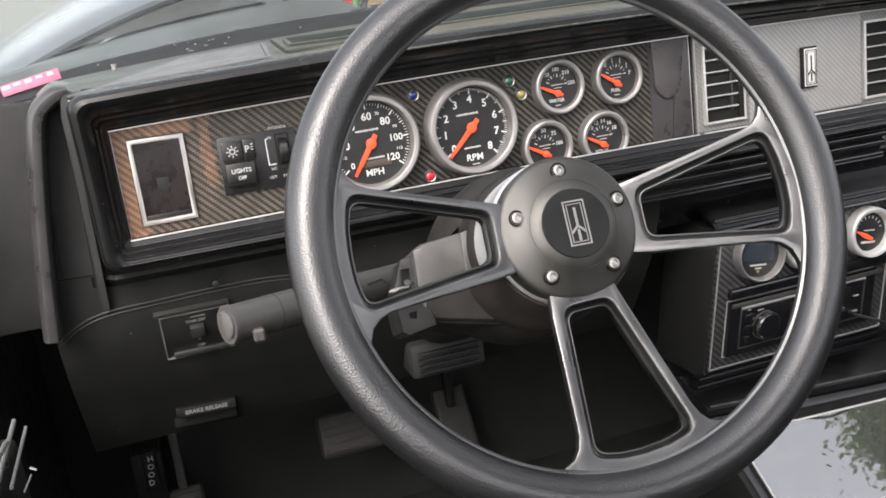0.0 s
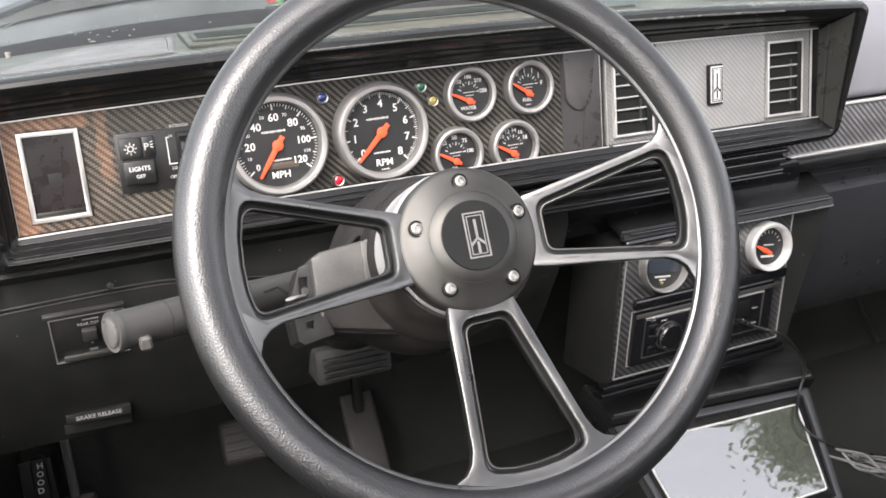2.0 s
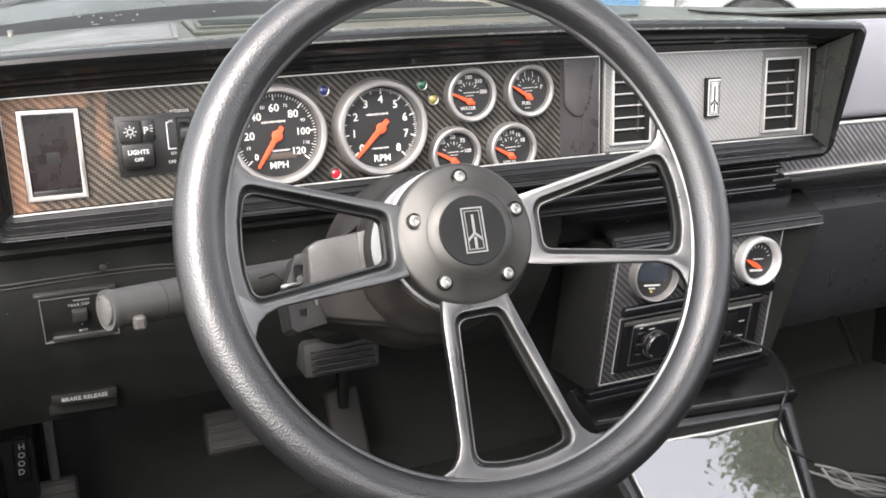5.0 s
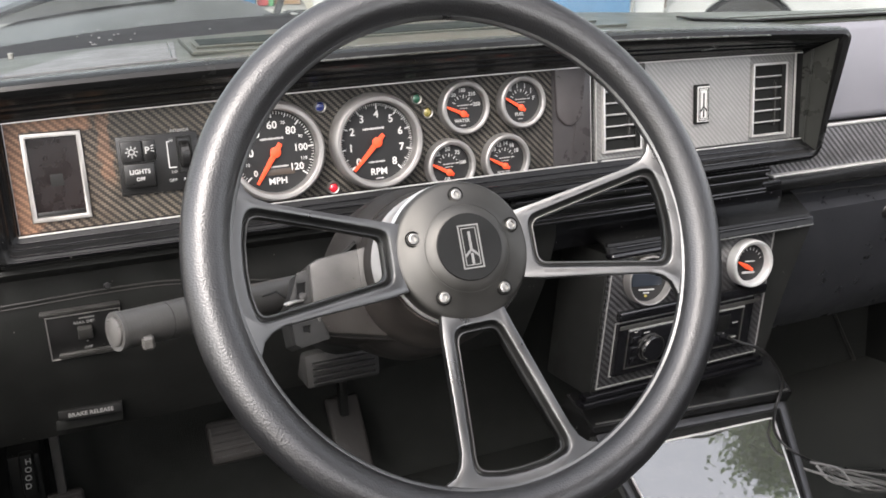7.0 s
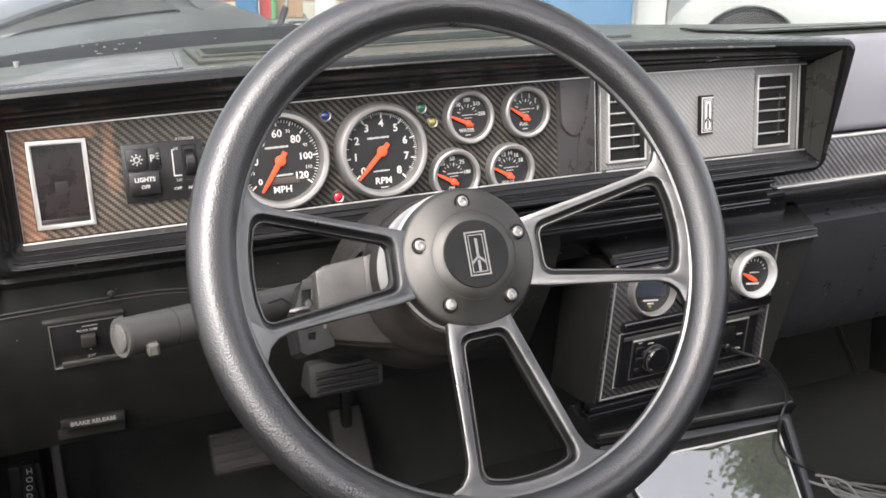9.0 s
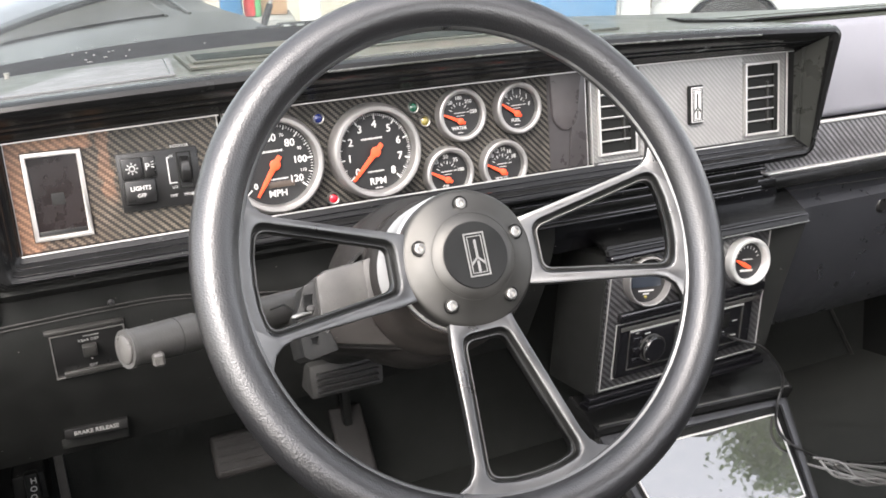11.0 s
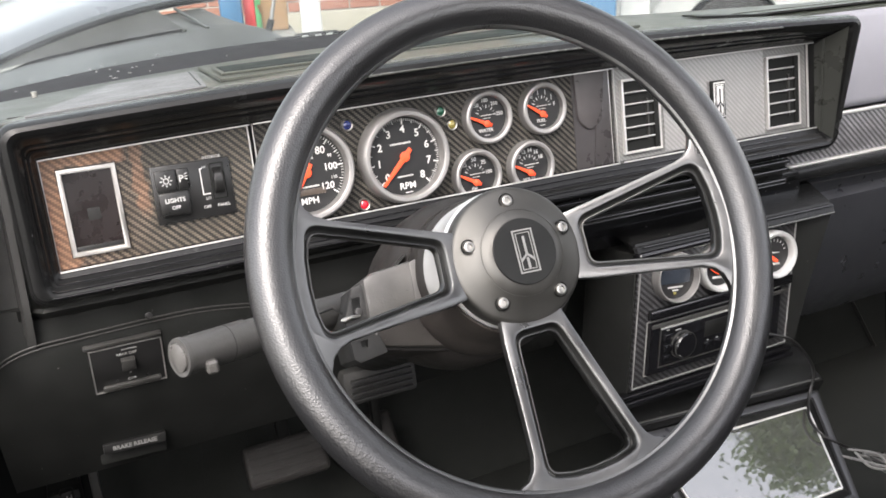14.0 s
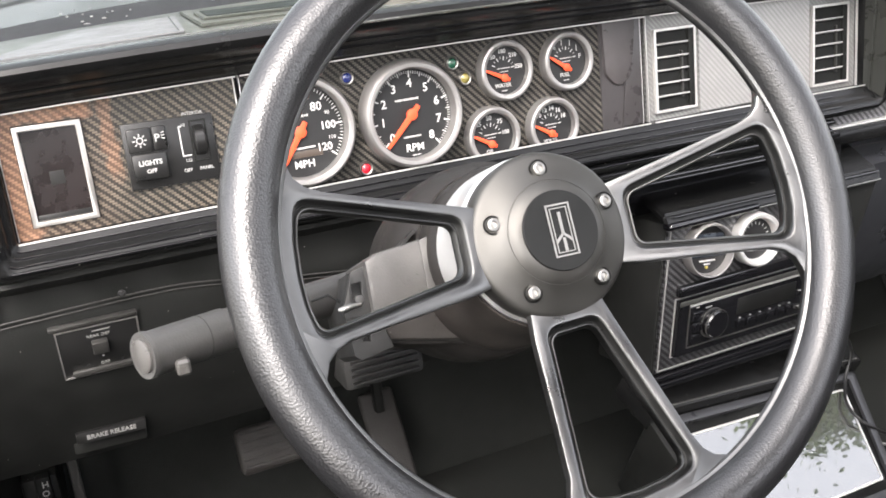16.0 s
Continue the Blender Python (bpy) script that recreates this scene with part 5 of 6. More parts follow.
part("surround_line", cutout([[(0.281, -0.1425), (0.4805, -0.1425), (0.4805, -0.0800), (0.281, -0.0800)], [(0.282, -0.1415), (0.4795, -0.1415), (0.4795, -0.0810), (0.282, -0.0810)]], 0.0016, 0, STACK @ Matrix.Translation((0, 0, 0.0006))), PRINTGREY, stack, "thin silver line round the radio")
part("lower_lip", box((0.252, -0.1640, -0.01), (0.506, -0.1585, 0.005), 0.0012, 2, STACK), STACKGLOSS, stack, "black lip under the radio")
part("lower_lip", box((0.248, -0.1715, -0.01), (0.508, -0.1655, 0.008), 0.0012, 2, STACK), STACKGLOSS, stack, "black lip under the radio")

part("gauge_brow", box((0.254, -0.0035, 0.0), (0.372, 0.0045, 0.0145), 0.0035, 3, STACK), STACKGLOSS, stack, "rounded brow over the gauges")
part("face_trim", box((0.284, -0.088, 0.0), (0.49, -0.083, 0.007), 0.001, 2, STACK), SHROUD, stack)
bm = sheet([[(0.500, 0.0, 0.80), (0.552, -0.006, 0.80), (0.60, 0.10, 0.80)], [(0.488, 0.002, 0.72), (0.520, 0.0, 0.72), (0.58, 0.10, 0.72)], [(0.474, 0.004, 0.635), (0.490, 0.004, 0.635), (0.55, 0.10, 0.635)]], 0.003)
part("stack_flank", bm, DARK, stack, "plain black side of the stack")

radio = thing("car_radio", (0.38, 0.02, 0.645), "black single-slot car radio with a round knob", "radio")
part("radio_body", box((0.298, -0.133, -0.02), (0.463, -0.091, 0.006), 0.0015, 2, STACK), STACKGLOSS, radio)
part("display", box((0.362, -0.114, 0.006), (0.445, -0.096, 0.0068), 0.0002, 2, STACK), HUBDARK, radio)
knob = part("knob", lathe([(0.0145, 0.005), (0.0145, 0.013), (0.0125, 0.0155), (0.0015, 0.016)], STACK @ Matrix.Translation((0.329, -0.114, 0)), 32), STACKGLOSS, radio, "round black volume knob")
part("knob_ring", lathe([(0.0158, 0.0055), (0.0158, 0.007), (0.0146, 0.0075)], STACK @ Matrix.Translation((0.329, -0.114, 0)), 32), SHROUD, knob)
for k in range(6):
    part("key", box((0.363 + 0.014 * k, -0.129, 0.006), (0.374 + 0.014 * k, -0.120, 0.0085), 0.001, 2, STACK), STACKGLOSS, radio)
for k in range(3):
    part("key", box((0.303, -0.107 - 0.012 * k, 0.006), (0.314, -0.098 - 0.012 * k, 0.0085), 0.001, 2, STACK), STACKGLOSS, radio)
part("radio_line", box((0.297, -0.0905, 0.005), (0.464, -0.0885, 0.0075), 0.0003, 2, STACK), PRINTGREY, radio)
part("knob_edge", lathe([(0.0150, 0.0128), (0.0153, 0.0134), (0.0150, 0.0140), (0.0144, 0.0142)], STACK @ Matrix.Translation((0.329, -0.114, 0)), 32, False), SHROUD, knob, "thin grey knob edge")
for k in range(6):
    part("radio_mark", box((0.366 + 0.014 * k, -0.1185, 0.0066), (0.3685 + 0.014 * k, -0.1175, 0.0071), m=STACK), PRINTGREY, radio)
for x0, x1, z0, z1 in [(0.305, 0.3095, -0.0935 - 0.012 * k, -0.0925 - 0.012 * k) for k in range(3)] + [(0.318, 0.326, -0.0965, -0.095), (0.449, 0.457, -0.126, -0.124), (0.449, 0.457, -0.108, -0.1065)]:
    part("radio_mark", box((x0, z0, 0.0066), (x1, z1, 0.0071), m=STACK), PRINTGREY, radio)
part("radio_edge", cutout([[(0.2965, -0.1345), (0.4645, -0.1345), (0.4645, -0.0895), (0.2965, -0.0895)], [(0.2975, -0.1335), (0.4635, -0.1335), (0.4635, -0.0905), (0.2975, -0.0905)]], 0.002, 0, STACK @ Matrix.Translation((0, 0, 0.006))), SHROUD, radio, "thin grey edge")


def pod(name, x, s, label, style):
    """A small gauge standing proud of the centre stack."""
    g = thing(name, STACK @ Matrix.Translation((x, s, 0)), label, "gauge", "centre gauges")
    m = STACK @ Matrix.Translation((x, s, 0))
    part("bezel", lathe([(0.0285, 0.0), (0.0285, 0.010), (0.0281, 0.0142), (0.0268, 0.0158), (0.0240, 0.0152), (0.0226, 0.0132), (0.0216, 0.005)] if style == "needle" else [(0.0285, 0.0), (0.0285, 0.010), (0.0281, 0.0142), (0.0272, 0.0156), (0.0260, 0.0153), (0.0254, 0.0135), (0.0250, 0.006)], m, 48, False), PODRIM if style == "needle" else BEZEL, g, "satin silver bezel")
    part("dial_face", lathe([(0.0255, 0.004), (0.0255, 0.006)], m, 36), FACE, g)
    if style == "needle":
        part("scale", joined([box((0.0150, -0.0004, 0.006), (0.0180, 0.0004, 0.0063), m=m @ Matrix.Rotation(radians(20 + 17.5 * k), 4, "Z")) for k in range(9)]), WHITE, g)
        nm = m @ Matrix.Translation((-0.001, -0.006, 0.008)) @ Matrix.Rotation(radians(154), 4, "Z")
        part("needle", cutout([[(-0.006, 0.0014), (0.004, 0.0026), (0.017, 0.0007), (0.017, -0.0007), (0.004, -0.0026), (-0.006, -0.0014)]], 0.0014, 0.0003, nm), NEEDLE, g, "orange needle")
        part("dial_script", joined([box((-0.006, 0.001, 0.006), (0.008, 0.0022, 0.0063), m=m), box((-0.009, -0.013, 0.006), (0.009, -0.0105, 0.0063), m=m)]), SOFTWHITE, g)
    else:
        part("display", box((-0.0195, -0.0075, 0.006), (0.0195, 0.0165, 0.0066), 0.0006, 2, m), DISPLAY, g)
        part("dial_script", joined([box((-0.010, -0.0125, 0.006), (0.010, -0.0108, 0.0063), m=m), box((-0.004, -0.016, 0.006), (0.004, -0.0145, 0.0063), m=m)]), SOFTWHITE, g)
        part("lamp", lathe([(0.0018, 0.006), (0.0018, 0.0075), (0.001, 0.008)], m @ Matrix.Translation((-0.001, -0.0185, 0)), 12), LENS["amber"], g)


pod("digital_gauge", 0.3125, -0.0335, "silver-rimmed digital gauge with a dark display", "digital")
pod("vacuum_gauge", 0.3765, -0.035, "silver-rimmed gauge with an orange needle", "needle")
pod("pressure_gauge", 0.4610, -0.0365, "silver-rimmed gauge with an orange needle", "needle")

# ---- console with the carbon plate ----
SLOPE = Matrix.Translation((0, -0.06, 0.53)) @ Matrix.Rotation(radians(31), 4, "X")
PLATE_IN = [Vector(p) for p in ((0.2598, -0.0511), (0.4480, -0.0531), (0.4940, 0.0540), (0.2694, 0.0651))]
PLATE_OUT = [Vector(p) for p in ((0.2469, -0.0661), (0.4515, -0.0717), (0.5190, 0.0675), (0.2546, 0.0880))]


def between(k):
    return rounded([o.lerp(i, k) for o, i in zip(PLATE_OUT, PLATE_IN)], 0.003, 3)


console = thing("console", (0.41, 0, 0.40), "black console box topped by a lacquered carbon plate", "centre console")
part("console_box", cutout([between(-0.45)], 0.13, 0.003, SLOPE @ Matrix.Translation((0, 0, -0.067))), DARK, console)
part("console_rim", cutout([between(-0.15), between(0.22)], 0.010, 0.0016, SLOPE @ Matrix.Translation((0, 0, -0.002))), CONSOLERIM, console, "raised grey rim")
part("console_channel", cutout([between(0.22), between(0.92)], 0.004, 0.0004, SLOPE @ Matrix.Translation((0, 0, -0.004))), PLASTIC, console, "dark channel inside the rim")
part("plate_edge", cutout([between(0.92), between(1.0)], 0.006, 0.0006, SLOPE @ Matrix.Translation((0, 0, -0.003))), TRIM, console, "thin silver line round the plate")
part("carbon_plate", cutout([between(1.0)], 0.004, 0.0, SLOPE @ Matrix.Translation((0, 0, -0.003))), PLATE, console, "glossy carbon plate")
ledge = [Vector(p) for p in ((0.248, 0.098), (0.530, 0.077), (0.538, 0.130), (0.243, 0.145))]
part("console_ledge", cutout([ledge], 0.034, 0.004, SLOPE @ Matrix.Translation((0, 0, 0.0))), VINYL, console, "black ledge behind the plate")
part("ledge_line", tube([SLOPE @ Vector(p) for p in ((0.250, 0.0985, 0.0165), (0.528, 0.0775, 0.0165))], 0.0012, 8), GREY, console, "paler line along the ledge's edge")
part("console_riser", sheet([[(0.245, 0.055, 0.575), (0.535, 0.045, 0.565)], [(0.248, 0.045, 0.61), (0.515, 0.04, 0.605)], [(0.25, 0.03, 0.645), (0.50, 0.03, 0.645)]], 0.004), DARK, console)

seam = thing("footwell_trim_strip", (1.081, 0.352, 0.370), "thin grey trim strip in the passenger footwell", "trim strip")
part("strip", tube(smooth_line([(0.972, 0.352, 0.561), (1.013, 0.352, 0.489), (1.081, 0.352, 0.370)], 6), 0.0016, 6), SHROUD, seam)
part("strip", tube(smooth_line([(0.995, 0.352, 0.514), (1.029, 0.352, 0.452), (1.071, 0.352, 0.379)], 6), 0.0012, 6), SHROUD, seam)

cable = thing("aux_cable", (0.5, 0.0, 0.40), "thin black cable hanging from the radio", "cable")
part("cord", tube(smooth_line([(0.42, -0.012, 0.678), (0.432, -0.012, 0.671), (0.4642, -0.0196, 0.6559), (0.4983, -0.0123, 0.6234), (0.5147, -0.0060, 0.5949), (0.5018, -0.0099, 0.5682), (0.4763, -0.0339, 0.5539), (0.4757, -0.0570, 0.5399), (0.5093, -0.0678, 0.5173), (0.5774, -0.0603, 0.4863), (0.6571, -0.0528, 0.4605), (0.7364, -0.0452, 0.4352)], 8), 0.0019, 8), PLASTIC, cable)
bundle = thing("cable_bundle", (0.58, -0.02, 0.40), "loose loops of pale cable beside the console", "cable")
rnd = random.Random(5)
for k in range(4):
    line = []
    for x, y, z in ((0.490, -0.072, 0.532), (0.515, -0.086, 0.520), (0.548, -0.098, 0.500), (0.588, -0.096, 0.482), (0.600, -0.082, 0.478), (0.560, -0.074, 0.498), (0.522, -0.070, 0.516)):
        line.append((x + rnd.uniform(-0.010, 0.012), y - 0.006 + rnd.uniform(-0.010, 0.008), z - 0.012 + rnd.uniform(-0.003, 0.006)))
    if k % 2:
        line.append((0.66 + 0.02 * k, -0.08, 0.438))
    part("loop", tube(smooth_line(line, 8), 0.0017, 6), CORD, bundle)

# ---- door edge ----
door = thing("door_edge", (-0.47, 0.05, 0.62), "black door edge with bright metal strips", "car door")
part("door_panel", box((-0.50, -0.30, 0.40), (-0.468, 0.10, 0.70), 0.006), BLACK, door)
part("armrest", box((-0.47, -0.62, 0.60), (-0.3975, -0.196, 0.8265), 0.006, 3), ENDGREY, door, "grey-black door armrest")
for p, q, w in (((-0.3955, -0.204, 0.838), (-0.3950, -0.286, 0.832), 0.0014), ((-0.3895, -0.207, 0.833), (-0.3905, -0.276, 0.825), 0.0011), ((-0.3940, -0.2450, 0.8400), (-0.3940, -0.3550, 0.8500), 0.0016)):
    part("strip", tube([p, q], w, 8), BRIGHT, door, "bright metal strip")
for p, q, w in (((-0.3870, -0.236, 0.818), (-0.3835, -0.238, 0.8165), 0.0008), ((-0.3865, -0.240, 0.815), (-0.3890, -0.256, 0.8125), 0.0006)):
    part("catch", tube([p, q], w, 8), BRIGHT, door, "small bright catch")

# ---- windscreen, cowl and bonnet ----
screen = thing("windscreen", (0.3, 0.6, 1.05), "clear raked windscreen with a dark lower band", "windscreen", kind="structure")


def reach(x):
    """Distance from the driver's end of the cowl, clamped to fit the camera's view."""
    return min(0.62, max(-0.25, x + 0.338))


# Sill, pad, brow and bonnet lines are placed to fit the camera's view.
def sill(x):
    u = reach(x)
    return Vector((0.87 * x - 0.0409, 0.2914 + 0.0957 * min(u, 0.36), 1.0560 + 0.1218 * u - 0.1479 * u * u - 0.032 * max(0.0, x - 0.34)))


def pad_end(x):
    u = reach(x)
    return Vector((0.86 * x - 0.0440, 0.1803 + 0.0516 * min(u, 0.4), 1.0333 + 0.086 * u - 0.0688 * u * u - 0.032 * max(0.0, x - 0.30)))


spread = [-0.65 + 2.1 * i / 18 for i in range(19)]
rows = []
for k in range(7):
    rows.append([])
    for x in spread:
        foot = sill(x) + Vector((0, 0.004, -0.012))
        head = Vector((foot.x, 0.02 - 0.05 * (foot.x - 0.3) ** 2, 1.405))
        p = foot.lerp(head, k / 6)
        p.y += 0.03 * math.sin(math.pi * k / 6)
        rows[-1].append(p)
pane = part("pane", sheet(rows, 0.004), GLASS, screen, "glass tinted to dim the yard behind")
pane.visible_shadow = False
rows = []
for k in range(5):
    rows.append([])
    for x in [-0.65 + 0.97 * i / 18 for i in range(19)]:
        p = pad_end(x).lerp(sill(x), k / 4)
        p.z += 0.005 * math.sin(math.pi * k / 4)
        rows[-1].append(p)
part("band", sheet(rows, 0.002), BAND, screen, "dark dusty rubber band below the glass")
sticker = thing("sticker", (-0.386, 0.195, 1.035), "faded pink sticker low in the corner of the windscreen", "sticker")
PINK = worn(material("pink_sticker", (0.45, 0.10, 0.17), 0.6), 120, 0.6, 0.1, 300, 0.0002)
FADEDPINK = worn(material("washed_out_pink", (0.5, 0.3, 0.33), 0.6), 200, 0.4, 0.1, 300, 0.0002)
SM = Matrix.Translation((-0.386, 0.195, 1.0425)) @ Matrix.Rotation(radians(-11.5), 4, "Y") @ Matrix.Rotation(radians(72), 4, "X")
part("sticker_sheet", box((-0.0285, -0.0056, 0), (0.0285, 0.0056, 0.0010), 0.0004, m=SM), PINK, sticker)
part("sticker_print", joined([box((-0.0270 + 0.011 * k, 0.0005 + 0.001 * (k % 2), 0.0010), (-0.0190 + 0.0105 * k, 0.0042, 0.0013), m=SM) for k in range(5)]), FADEDPINK, sticker, "washed-out print")

nub = thing("washer_nub", (-0.306, 0.190, 1.0365), "clear plastic nub standing behind the dash pad", "nub")
part("nub_body", lathe([(0.0055, 0.0), (0.0060, 0.002), (0.0030, 0.004), (0.0026, 0.011), (0.0032, 0.013), (0.0010, 0.014)], Matrix.Translation((-0.306, 0.190, 1.0365)), 16), NUB, nub)

flecks = []
rnd = random.Random(11)
for k in range(20):
    x = rnd.gauss(-0.22, 0.07)
    v = rnd.uniform(0.15, 0.9)
    p = pad_end(x).lerp(sill(x), v) + Vector((0, 0, 0.0065))
    w = rnd.choice((0.0008, 0.0012, 0.0018, 0.003))
    flecks.append(box((-w, -0.0008, -0.0004), (w, 0.0008, 0.0004), m=Matrix.Translation(p) @ Matrix.Rotation(rnd.uniform(0, 3.1), 4, "Z") @ Matrix.Rotation(rnd.uniform(-0.6, 0.6), 4, "X")))
solid("leaf_flecks", joined(flecks), PRINTGREY, "pale dry leaf flecks on the dark windscreen band", "debris", "stuff")

cowl = thing("cowl", (0.2, 0.75, 1.05), "grey cowl below the windscreen with a ribbed dark grille", "cowl")
COWL = worn(material("grey_cowl_paint", (0.06, 0.062, 0.058), 0.45), 8, 0.2, 0.1, 300, 0.0003)
RIB = worn(material("grey_ribbed_plastic", (0.09, 0.088, 0.078), 0.55), 20, 0.3, 0.2, 300, 0.0004)


def brow_line(x):
    u = reach(x)
    return Vector((0.77 * x - 0.0723, 0.4004, 1.0794 + 0.1348 * u - 0.154 * u * u))


def bonnet_line(x):
    u = reach(x)
    return Vector((0.73 * x - 0.0849, 0.4856 + 0.2701 * u, 1.0974 + 0.292 * u - 0.3066 * u * u))


across = [-0.6 + 0.64 * i / 16 for i in range(17)]
DROP = Vector((0, 0.01, -0.016))
part("cowl_panel", sheet([[sill(x) for x in across], [sill(x).lerp(brow_line(x), 0.5) + Vector((0, 0, 0.003)) for x in across], [brow_line(x) for x in across], [brow_line(x).lerp(bonnet_line(x), 0.5) + DROP * 0.6 for x in across], [bonnet_line(x) + DROP for x in across]], 0.003), COWL, cowl, "smooth grey cowl panel")
right_x = (0.04, 0.3, 0.7, 1.1, 1.45)
part("cowl_panel", sheet([[sill(x) - Vector((0, 0, 0.002)) for x in right_x], [sill(x) + Vector((0, 0.2, -0.03)) for x in right_x], [sill(x) + Vector((0, 0.5, -0.06)) for x in right_x]], 0.003), COWL, cowl, "smooth grey cowl panel")
fan = [-0.40 + 0.34 * i / 8 for i in range(9)]
# Flat sheet; its dark colour stands for the shade between the ribs.
part("grille_base", sheet([[brow_line(x).lerp(bonnet_line(x) + DROP * 0.5, v) + Vector((0, 0, 0.0028)) for x in fan] for v in (0.02, 0.5, 1.0)]), DARK, cowl, "flat sheet painting the shade between the ribs")
for k in range(11):
    v = 0.02 + 0.089 * k
    part("rib", sheet([[brow_line(x).lerp(bonnet_line(x) + DROP * 0.5, q) + Vector((0, 0, 0.0036)) for x in fan] for q in (v, v + 0.05)]), RIB, cowl)
for x in (-0.058, -0.02):
    part("cowl_ridge", tube([brow_line(x).lerp(bonnet_line(x) + DROP * 0.6, v) + Vector((0, 0, 0.0006)) for v in (0.0, 0.5, 0.92)], 0.0024, 8), COWL, cowl, "smooth ridge at the grille's end")

wiper = thing("wiper", (0.02, 0.33, 1.07), "black wiper blade at rest below the glass", "wiper")
part("blade", tube([(-0.0218, 0.3281, 1.0804), (0.0920, 0.3369, 1.0822), (0.3545, 0.3369, 1.0804)], 0.003, 8), DARK, wiper)
part("blade_clip", box((0.0088, 0.3281, 1.0787), (0.0613, 0.3500, 1.0866), 0.0015), PLASTIC, wiper)
for x in (0.0128, 0.0303, 0.0452):
    part("clip_print", box((x, 0.3258, 1.0808), (x + 0.0079, 0.3277, 1.0834)), SOFTWHITE, wiper)

bonnet = thing("bonnet", (0.1, 1.4, 1.05), "pale silver-blue car bonnet reflecting the sky", "car body", kind="structure")
rows = []
wide = [-0.75 + 0.82 * i / 20 for i in range(21)]
for d, h in ((0.0, -0.006), (0.0, 0.004), (0.02, 0.012), (0.08, 0.022), (0.3, 0.05), (0.7, 0.085), (1.1, 0.10), (1.3, 0.04)):
    rows.append([bonnet_line(x) + Vector((0, d, h * 1.6)) for x in wide])
part("bonnet_panel", sheet(rows, 0.004), PAINT, bonnet, "pale glossy bonnet panel")
part("bonnet_edge", tube([bonnet_line(x) + Vector((0, -0.003, -0.004)) for x in wide], 0.0045, 10), BAND, bonnet, "dark seal along the bonnet's edge")

# ---- outside ----
LEVEL = Matrix.Identity(4)
EYE = CAR @ Vector((-0.31, -0.77, 1.04))


def out(az, dist, z=0.0):
    """A place in the yard: degrees to the right of straight ahead, metres from the driver's eye."""
    return Vector((EYE.x + dist * math.sin(radians(az)), EYE.y + dist * math.cos(radians(az)), z))


CONCRETE = worn(material("pale_concrete", (0.24, 0.24, 0.22), 0.85), 1.2, 0.15, 0.4, 60, 0.002)
BRICK = worn(material("red_brick", (0.28, 0.12, 0.08), 0.85), 3, 0.25, 0.4, 40, 0.003)
MORTAR = worn(material("grey_mortar", (0.4, 0.38, 0.34), 0.9), 3, 0.2, 0.4, 60, 0.002)
RENDERED = worn(material("cream_render", (0.32, 0.30, 0.245), 0.85), 2, 0.12, 0.3, 80, 0.002)
WHITEPAINT = worn(material("white_paint", (0.42, 0.42, 0.415), 0.5), 4, 0.05, 0.1, 60, 0.001)
BLUE = worn(material("blue_plastic", (0.035, 0.125, 0.24), 0.45), 6, 0.15, 0.1, 60, 0.001)
GREEN = worn(material("green_plastic", (0.09, 0.33, 0.13), 0.4), 6, 0.15, 0.1, 60, 0.001)
REDP = worn(material("red_plastic", (0.6, 0.05, 0.05), 0.4), 6, 0.15, 0.1, 60, 0.001)
CARD = worn(material("brown_cardboard", (0.32, 0.2, 0.11), 0.9), 6, 0.2, 0.2, 60, 0.001)
LEAF = worn(material("tree_leaves", (0.11, 0.165, 0.055), 0.6), 3, 0.5, 0.2, 40, 0.002)
BARK = worn(material("bark", (0.12, 0.09, 0.07), 0.9), 8, 0.3, 0.6, 60, 0.004)
DARKGLASS = worn(material("dark_window_glass", (0.03, 0.035, 0.04), 0.08), 3, 0.2, 0.02, 40, 0.001, 0.02)
solid("ground", sheet([[(x, y, 0) for x in (-400, 0, 400)] for y in (-400, 0, 400)]), CONCRETE, "pale concrete drive", "ground", "structure", tilt=LEVEL)


def yard_box(name, az0, az1, dist, z0, z1, depth, mat, label, category, bevel=0.01, kind=""):
    """A block whose front spans two directions as seen from the driver's eye."""
    a, b = out(az0, dist), out(az1, dist)
    mid_p = (a + b) / 2
    width = (b - a).length
    turn = -radians((az0 + az1) / 2)
    m = Matrix.Translation((mid_p.x, mid_p.y, 0)) @ Matrix.Rotation(turn, 4, "Z")
    return solid(name, box((-width / 2, 0, z0), (width / 2, depth, z1), bevel, 2, m), mat, label, category, kind, tilt=LEVEL)


wall = thing("wall_garage", out(24, 6.6), "brick garage wall over a cream rendered base", "wall", kind="structure", tilt=LEVEL)
a, b = out(8, 6.6), out(33, 6.9)
run = (b - a).length
WM = Matrix.Translation((a.x, a.y, 0)) @ Matrix.Rotation(math.atan2(b.y - a.y, b.x - a.x), 4, "Z")
part("rendered_base", box((0, 0, 0), (run, 0.25, 0.66), 0.01, 2, WM), RENDERED, wall, "cream rendered base")
part("mortar_bed", box((0, 0.03, 0.66), (run, 0.22, 2.8), 0, 2, WM), MORTAR, wall)
brick_mesh = bpy.data.meshes.new("brick")
bm = box((0, 0, 0), (0.212, 0.10, 0.064), 0.004, 1)
bm.to_mesh(brick_mesh)
bm.free()
brick_mesh.materials.append(BRICK)
turn_m = ORIGIN[wall] @ WM
for row in range(10):
    for col in range(int(run / 0.222) - 1):
        ob = new("brick", brick_mesh)
        ob.parent = wall
        ob.matrix_basis = turn_m @ Matrix.Translation((0.01 + 0.222 * col + (0.111 if row % 2 else 0), 0.018 + 0.004 * random.random(), 0.67 + 0.074 * row))

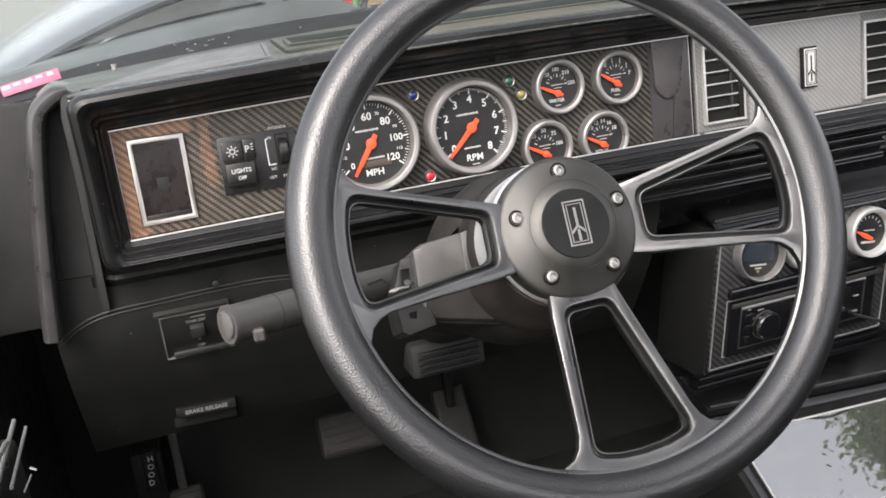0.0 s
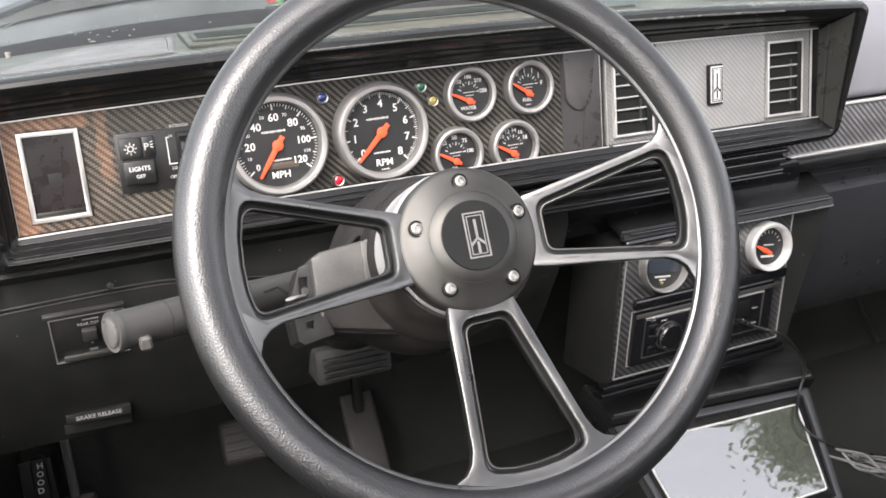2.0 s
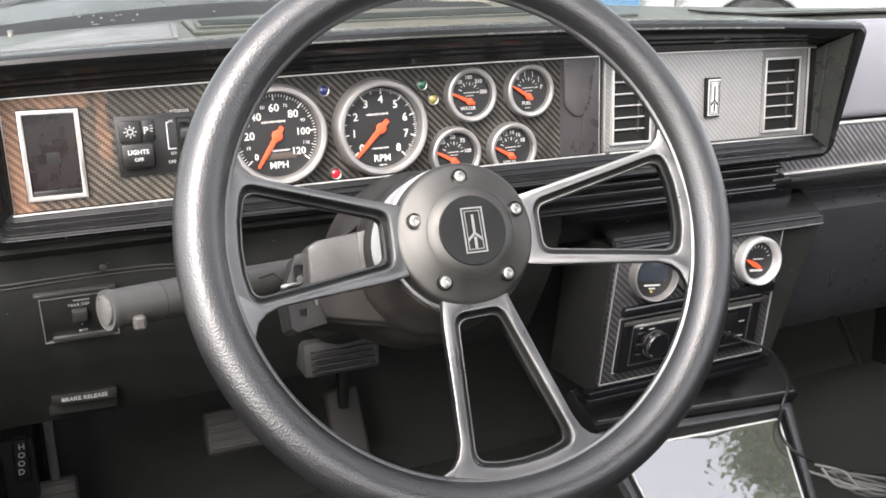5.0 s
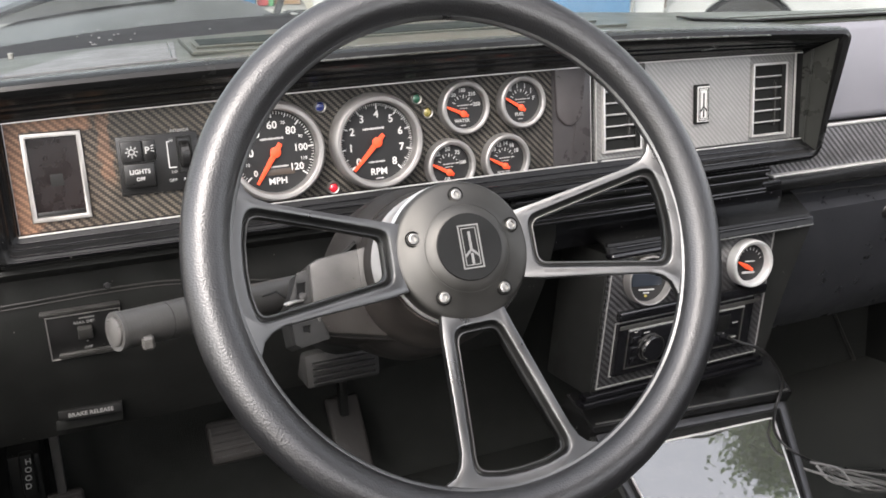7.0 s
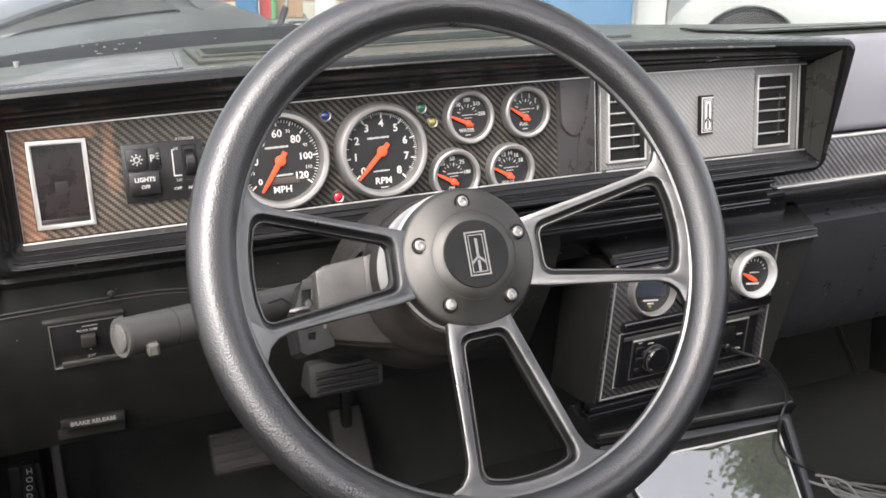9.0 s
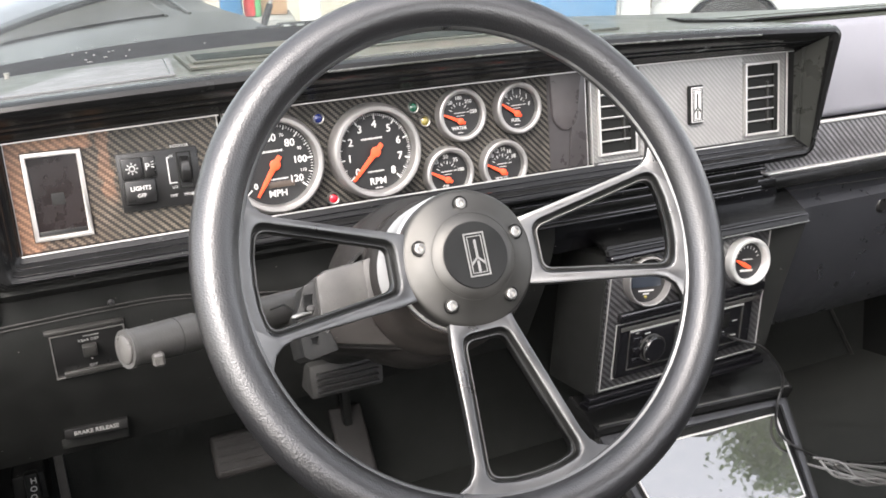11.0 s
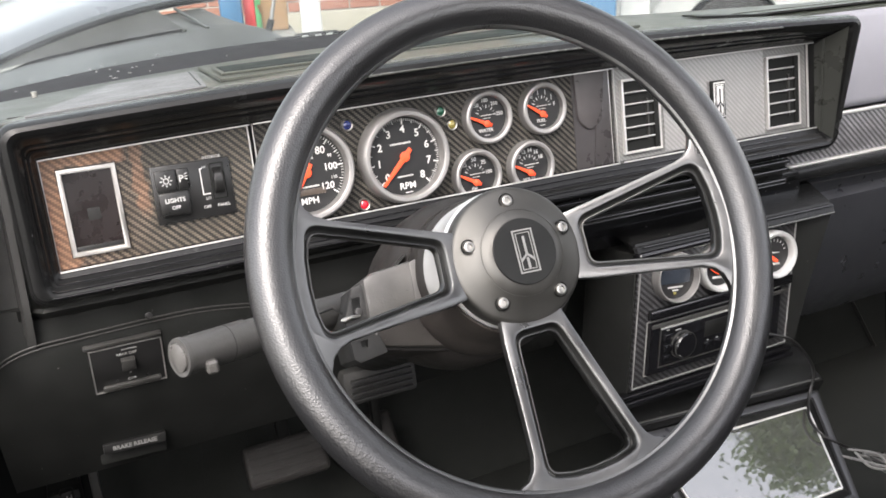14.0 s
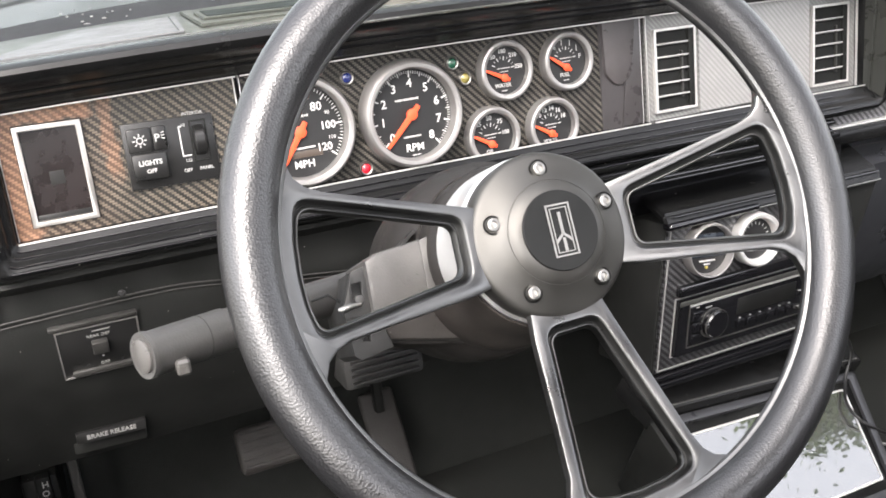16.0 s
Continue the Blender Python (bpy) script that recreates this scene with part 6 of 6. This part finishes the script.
yard_box("bench", 9.5, 16.2, 5.4, 0.0, 0.635, 0.6, CONCRETE, "low pale concrete bench against the garage", "bench", 0.02)
yard_box("blue_jug", 11.6, 13.0, 5.35, 0.64, 0.98, 0.14, BLUE, "blue plastic jug on the bench", "jug", 0.03)
yard_box("red_can", 13.05, 13.75, 5.5, 0.64, 0.86, 0.08, REDP, "red can on the bench", "can", 0.015)
bottle = thing("spray_bottle", out(13.75, 5.55, 0.60), "bright green spray bottle on the bench", "bottle", tilt=LEVEL)
part("flask", lathe([(0.03, 0), (0.034, 0.02), (0.034, 0.10), (0.018, 0.15), (0.013, 0.17)], Matrix.Translation(out(13.75, 5.55, 0.637)), 20), GREEN, bottle)
part("trigger", box((-0.02, -0.012, 0.16), (0.035, 0.012, 0.20), 0.006, 2, Matrix.Translation(out(13.75, 5.55, 0.637))), GREEN, bottle)
yard_box("cardboard_box", 14.0, 15.7, 5.6, 0.64, 1.05, 0.2, CARD, "brown cardboard box on the bench", "box", 0.004)
yard_box("gate_post", 16.5, 17.8, 5.2, 0.0, 2.6, 0.12, WHITEPAINT, "white painted post before the garage", "post", 0.008)
yard_box("blue_bin", 29.5, 36.4, 6.0, 0.0, 1.3, 0.6, BLUE, "blue plastic bin in the yard", "bin", 0.03)
yard_box("white_door", 36.6, 38.4, 6.2, 0.0, 2.2, 0.2, WHITEPAINT, "white painted door edge", "door", 0.01)
saloon = thing("parked_car", out(46, 7.0), "white car with a dark wheel parked in the yard", "car", tilt=LEVEL)
VM = Matrix.Translation(out(44, 6.6)) @ Matrix.Rotation(radians(-44), 4, "Z")
ARCH = [(-0.07 + 0.40 * math.cos(radians(a)), 0.30 + 0.40 * math.sin(radians(a))) for a in range(190, -11, -10)]
SIDE = [(-0.64, 0.24)] + ARCH + [(2.6, 0.24), (2.75, 0.90), (1.2, 0.86), (0.0, 0.80), (-0.34, 0.735), (-0.50, 0.655), (-0.60, 0.53), (-0.65, 0.38)]
part("car_body", cutout([[Vector(p) for p in SIDE]], 1.7, 0.03, VM @ Matrix.Translation((0, 0.88, 0)) @ STAND), WHITEPAINT, saloon, "white body")
part("wheel_arch", box((-0.46, 0.25, 0.25), (0.32, 1.5, 0.68), 0.02, 2, VM), DARK, saloon, "dark wheel arch")
part("cabin", cutout([[Vector(p) for p in ((0.45, 0.84), (1.0, 1.30), (2.2, 1.32), (2.6, 0.90))]], 1.4, 0.05, VM @ Matrix.Translation((0, 0.9, 0)) @ STAND), DARKGLASS, saloon, "dark glazed cabin")
car_wheel = part("car_wheel", lathe([(0.19, -0.1), (0.31, -0.1), (0.325, -0.05), (0.325, 0.05), (0.31, 0.1), (0.19, 0.1)], VM @ Matrix.Translation((-0.07, 0.15, 0.325)) @ Matrix.Rotation(radians(90), 4, "X"), 28), RUBBER, saloon)
part("car_wheel_disc", lathe([(0.2, 0.06), (0.17, 0.075), (0.05, 0.05), (0.001, 0.05)], VM @ Matrix.Translation((-0.07, 0.15, 0.325)) @ Matrix.Rotation(radians(90), 4, "X"), 28), STEEL, car_wheel, "grey wheel disc")


stick = thing("broom_stick", CAR @ Vector((0.974, 4.368, 1.215)), "silver stick with a black grip leaning by the bench", "broom", tilt=LEVEL)
part("grip", tube([CAR @ Vector((0.965, 4.37, 1.19)), CAR @ Vector((1.029, 4.347, 1.348))], 0.02, 10), DARK, stick, "black grip")
part("shaft", tube([CAR @ Vector((1.029, 4.347, 1.348)), CAR @ Vector((1.12, 4.30, 1.70))], 0.012, 10), BRIGHT, stick, "bright shaft")
part("foot", tube([Vector((out(13.0, 5.3).x, out(13.0, 5.3).y, 0.0)), CAR @ Vector((0.965, 4.37, 1.19))], 0.012, 8), DARK, stick)


def tree(at, height, spread, seed, leaves=500, size=1.0):
    rnd = random.Random(seed)
    t = thing("tree", at, "leafy green tree out of view, there for reflections", "tree", "trees in the yard", tilt=LEVEL)
    base = Vector(at)
    limbs = [tube(smooth_line([base, base + Vector((0.05, 0, height * 0.3)), base + Vector((-0.05, 0.05, height * 0.62))], 5), [0.16 - 0.009 * k for k in range(11)], 10)]
    tips = []
    for k in range(9):
        a = 2 * math.pi * k / 9 + rnd.random() * 0.5
        z = height * (0.35 + 0.05 * (k % 5))
        end = base + Vector((math.cos(a) * spread * (0.5 + 0.4 * rnd.random()), math.sin(a) * spread * (0.5 + 0.4 * rnd.random()), z + height * (0.18 + 0.22 * rnd.random())))
        start = base + Vector((0, 0, z))
        limbs.append(tube(smooth_line([start, (start + end) / 2 + Vector((0, 0, 0.15)), end], 4), [0.055 - 0.005 * i for i in range(9)], 6))
        tips += [start.lerp(end, q) for q in (0.45, 0.7, 0.9, 1.0)]
    part("trunk", joined(limbs), BARK, t, "grey-brown trunk and limbs")
    verts, faces = [], []
    for c in tips:
        for k in range(leaves):
            v = Vector((rnd.gauss(0, 1), rnd.gauss(0, 1), rnd.gauss(0, 0.8))) * spread * 0.14
            d = Vector((rnd.uniform(-1, 1), rnd.uniform(-1, 1), rnd.uniform(-0.6, 0.6))).normalized()
            e = d.orthogonal().normalized() * 0.02 * size
            p = c + v
            n = len(verts)
            verts += [p - d * 0.035 * size, p + e, p + d * 0.04 * size, p - e]
            faces.append((n, n + 1, n + 2, n + 3))
    me = bpy.data.meshes.new("crown")
    me.from_pydata([ORIGIN[t] @ v for v in verts], [], faces)
    me.materials.append(LEAF)
    ob = new("crown", me)
    ob.parent = t
    tagged(ob, "loose green crown", kind="stuff")


# Out of view; placed so that the console plate mirrors its crown.
tree((10.0, 0.3, 0), 10.7, 2.3, 3, 5000, 1.5)
tree((9.5, 6.0, 0), 7.5, 2.6, 5)
tree((-9.0, 6.0, 0), 7.0, 2.4, 7)
# Two unseen trees added to green the dash top's reflection.
tree((7.5, 9.5, 0), 8.0, 2.6, 11, 900, 1.6)
tree((4.0, 12.5, 0), 8.5, 2.8, 13, 900, 1.6)
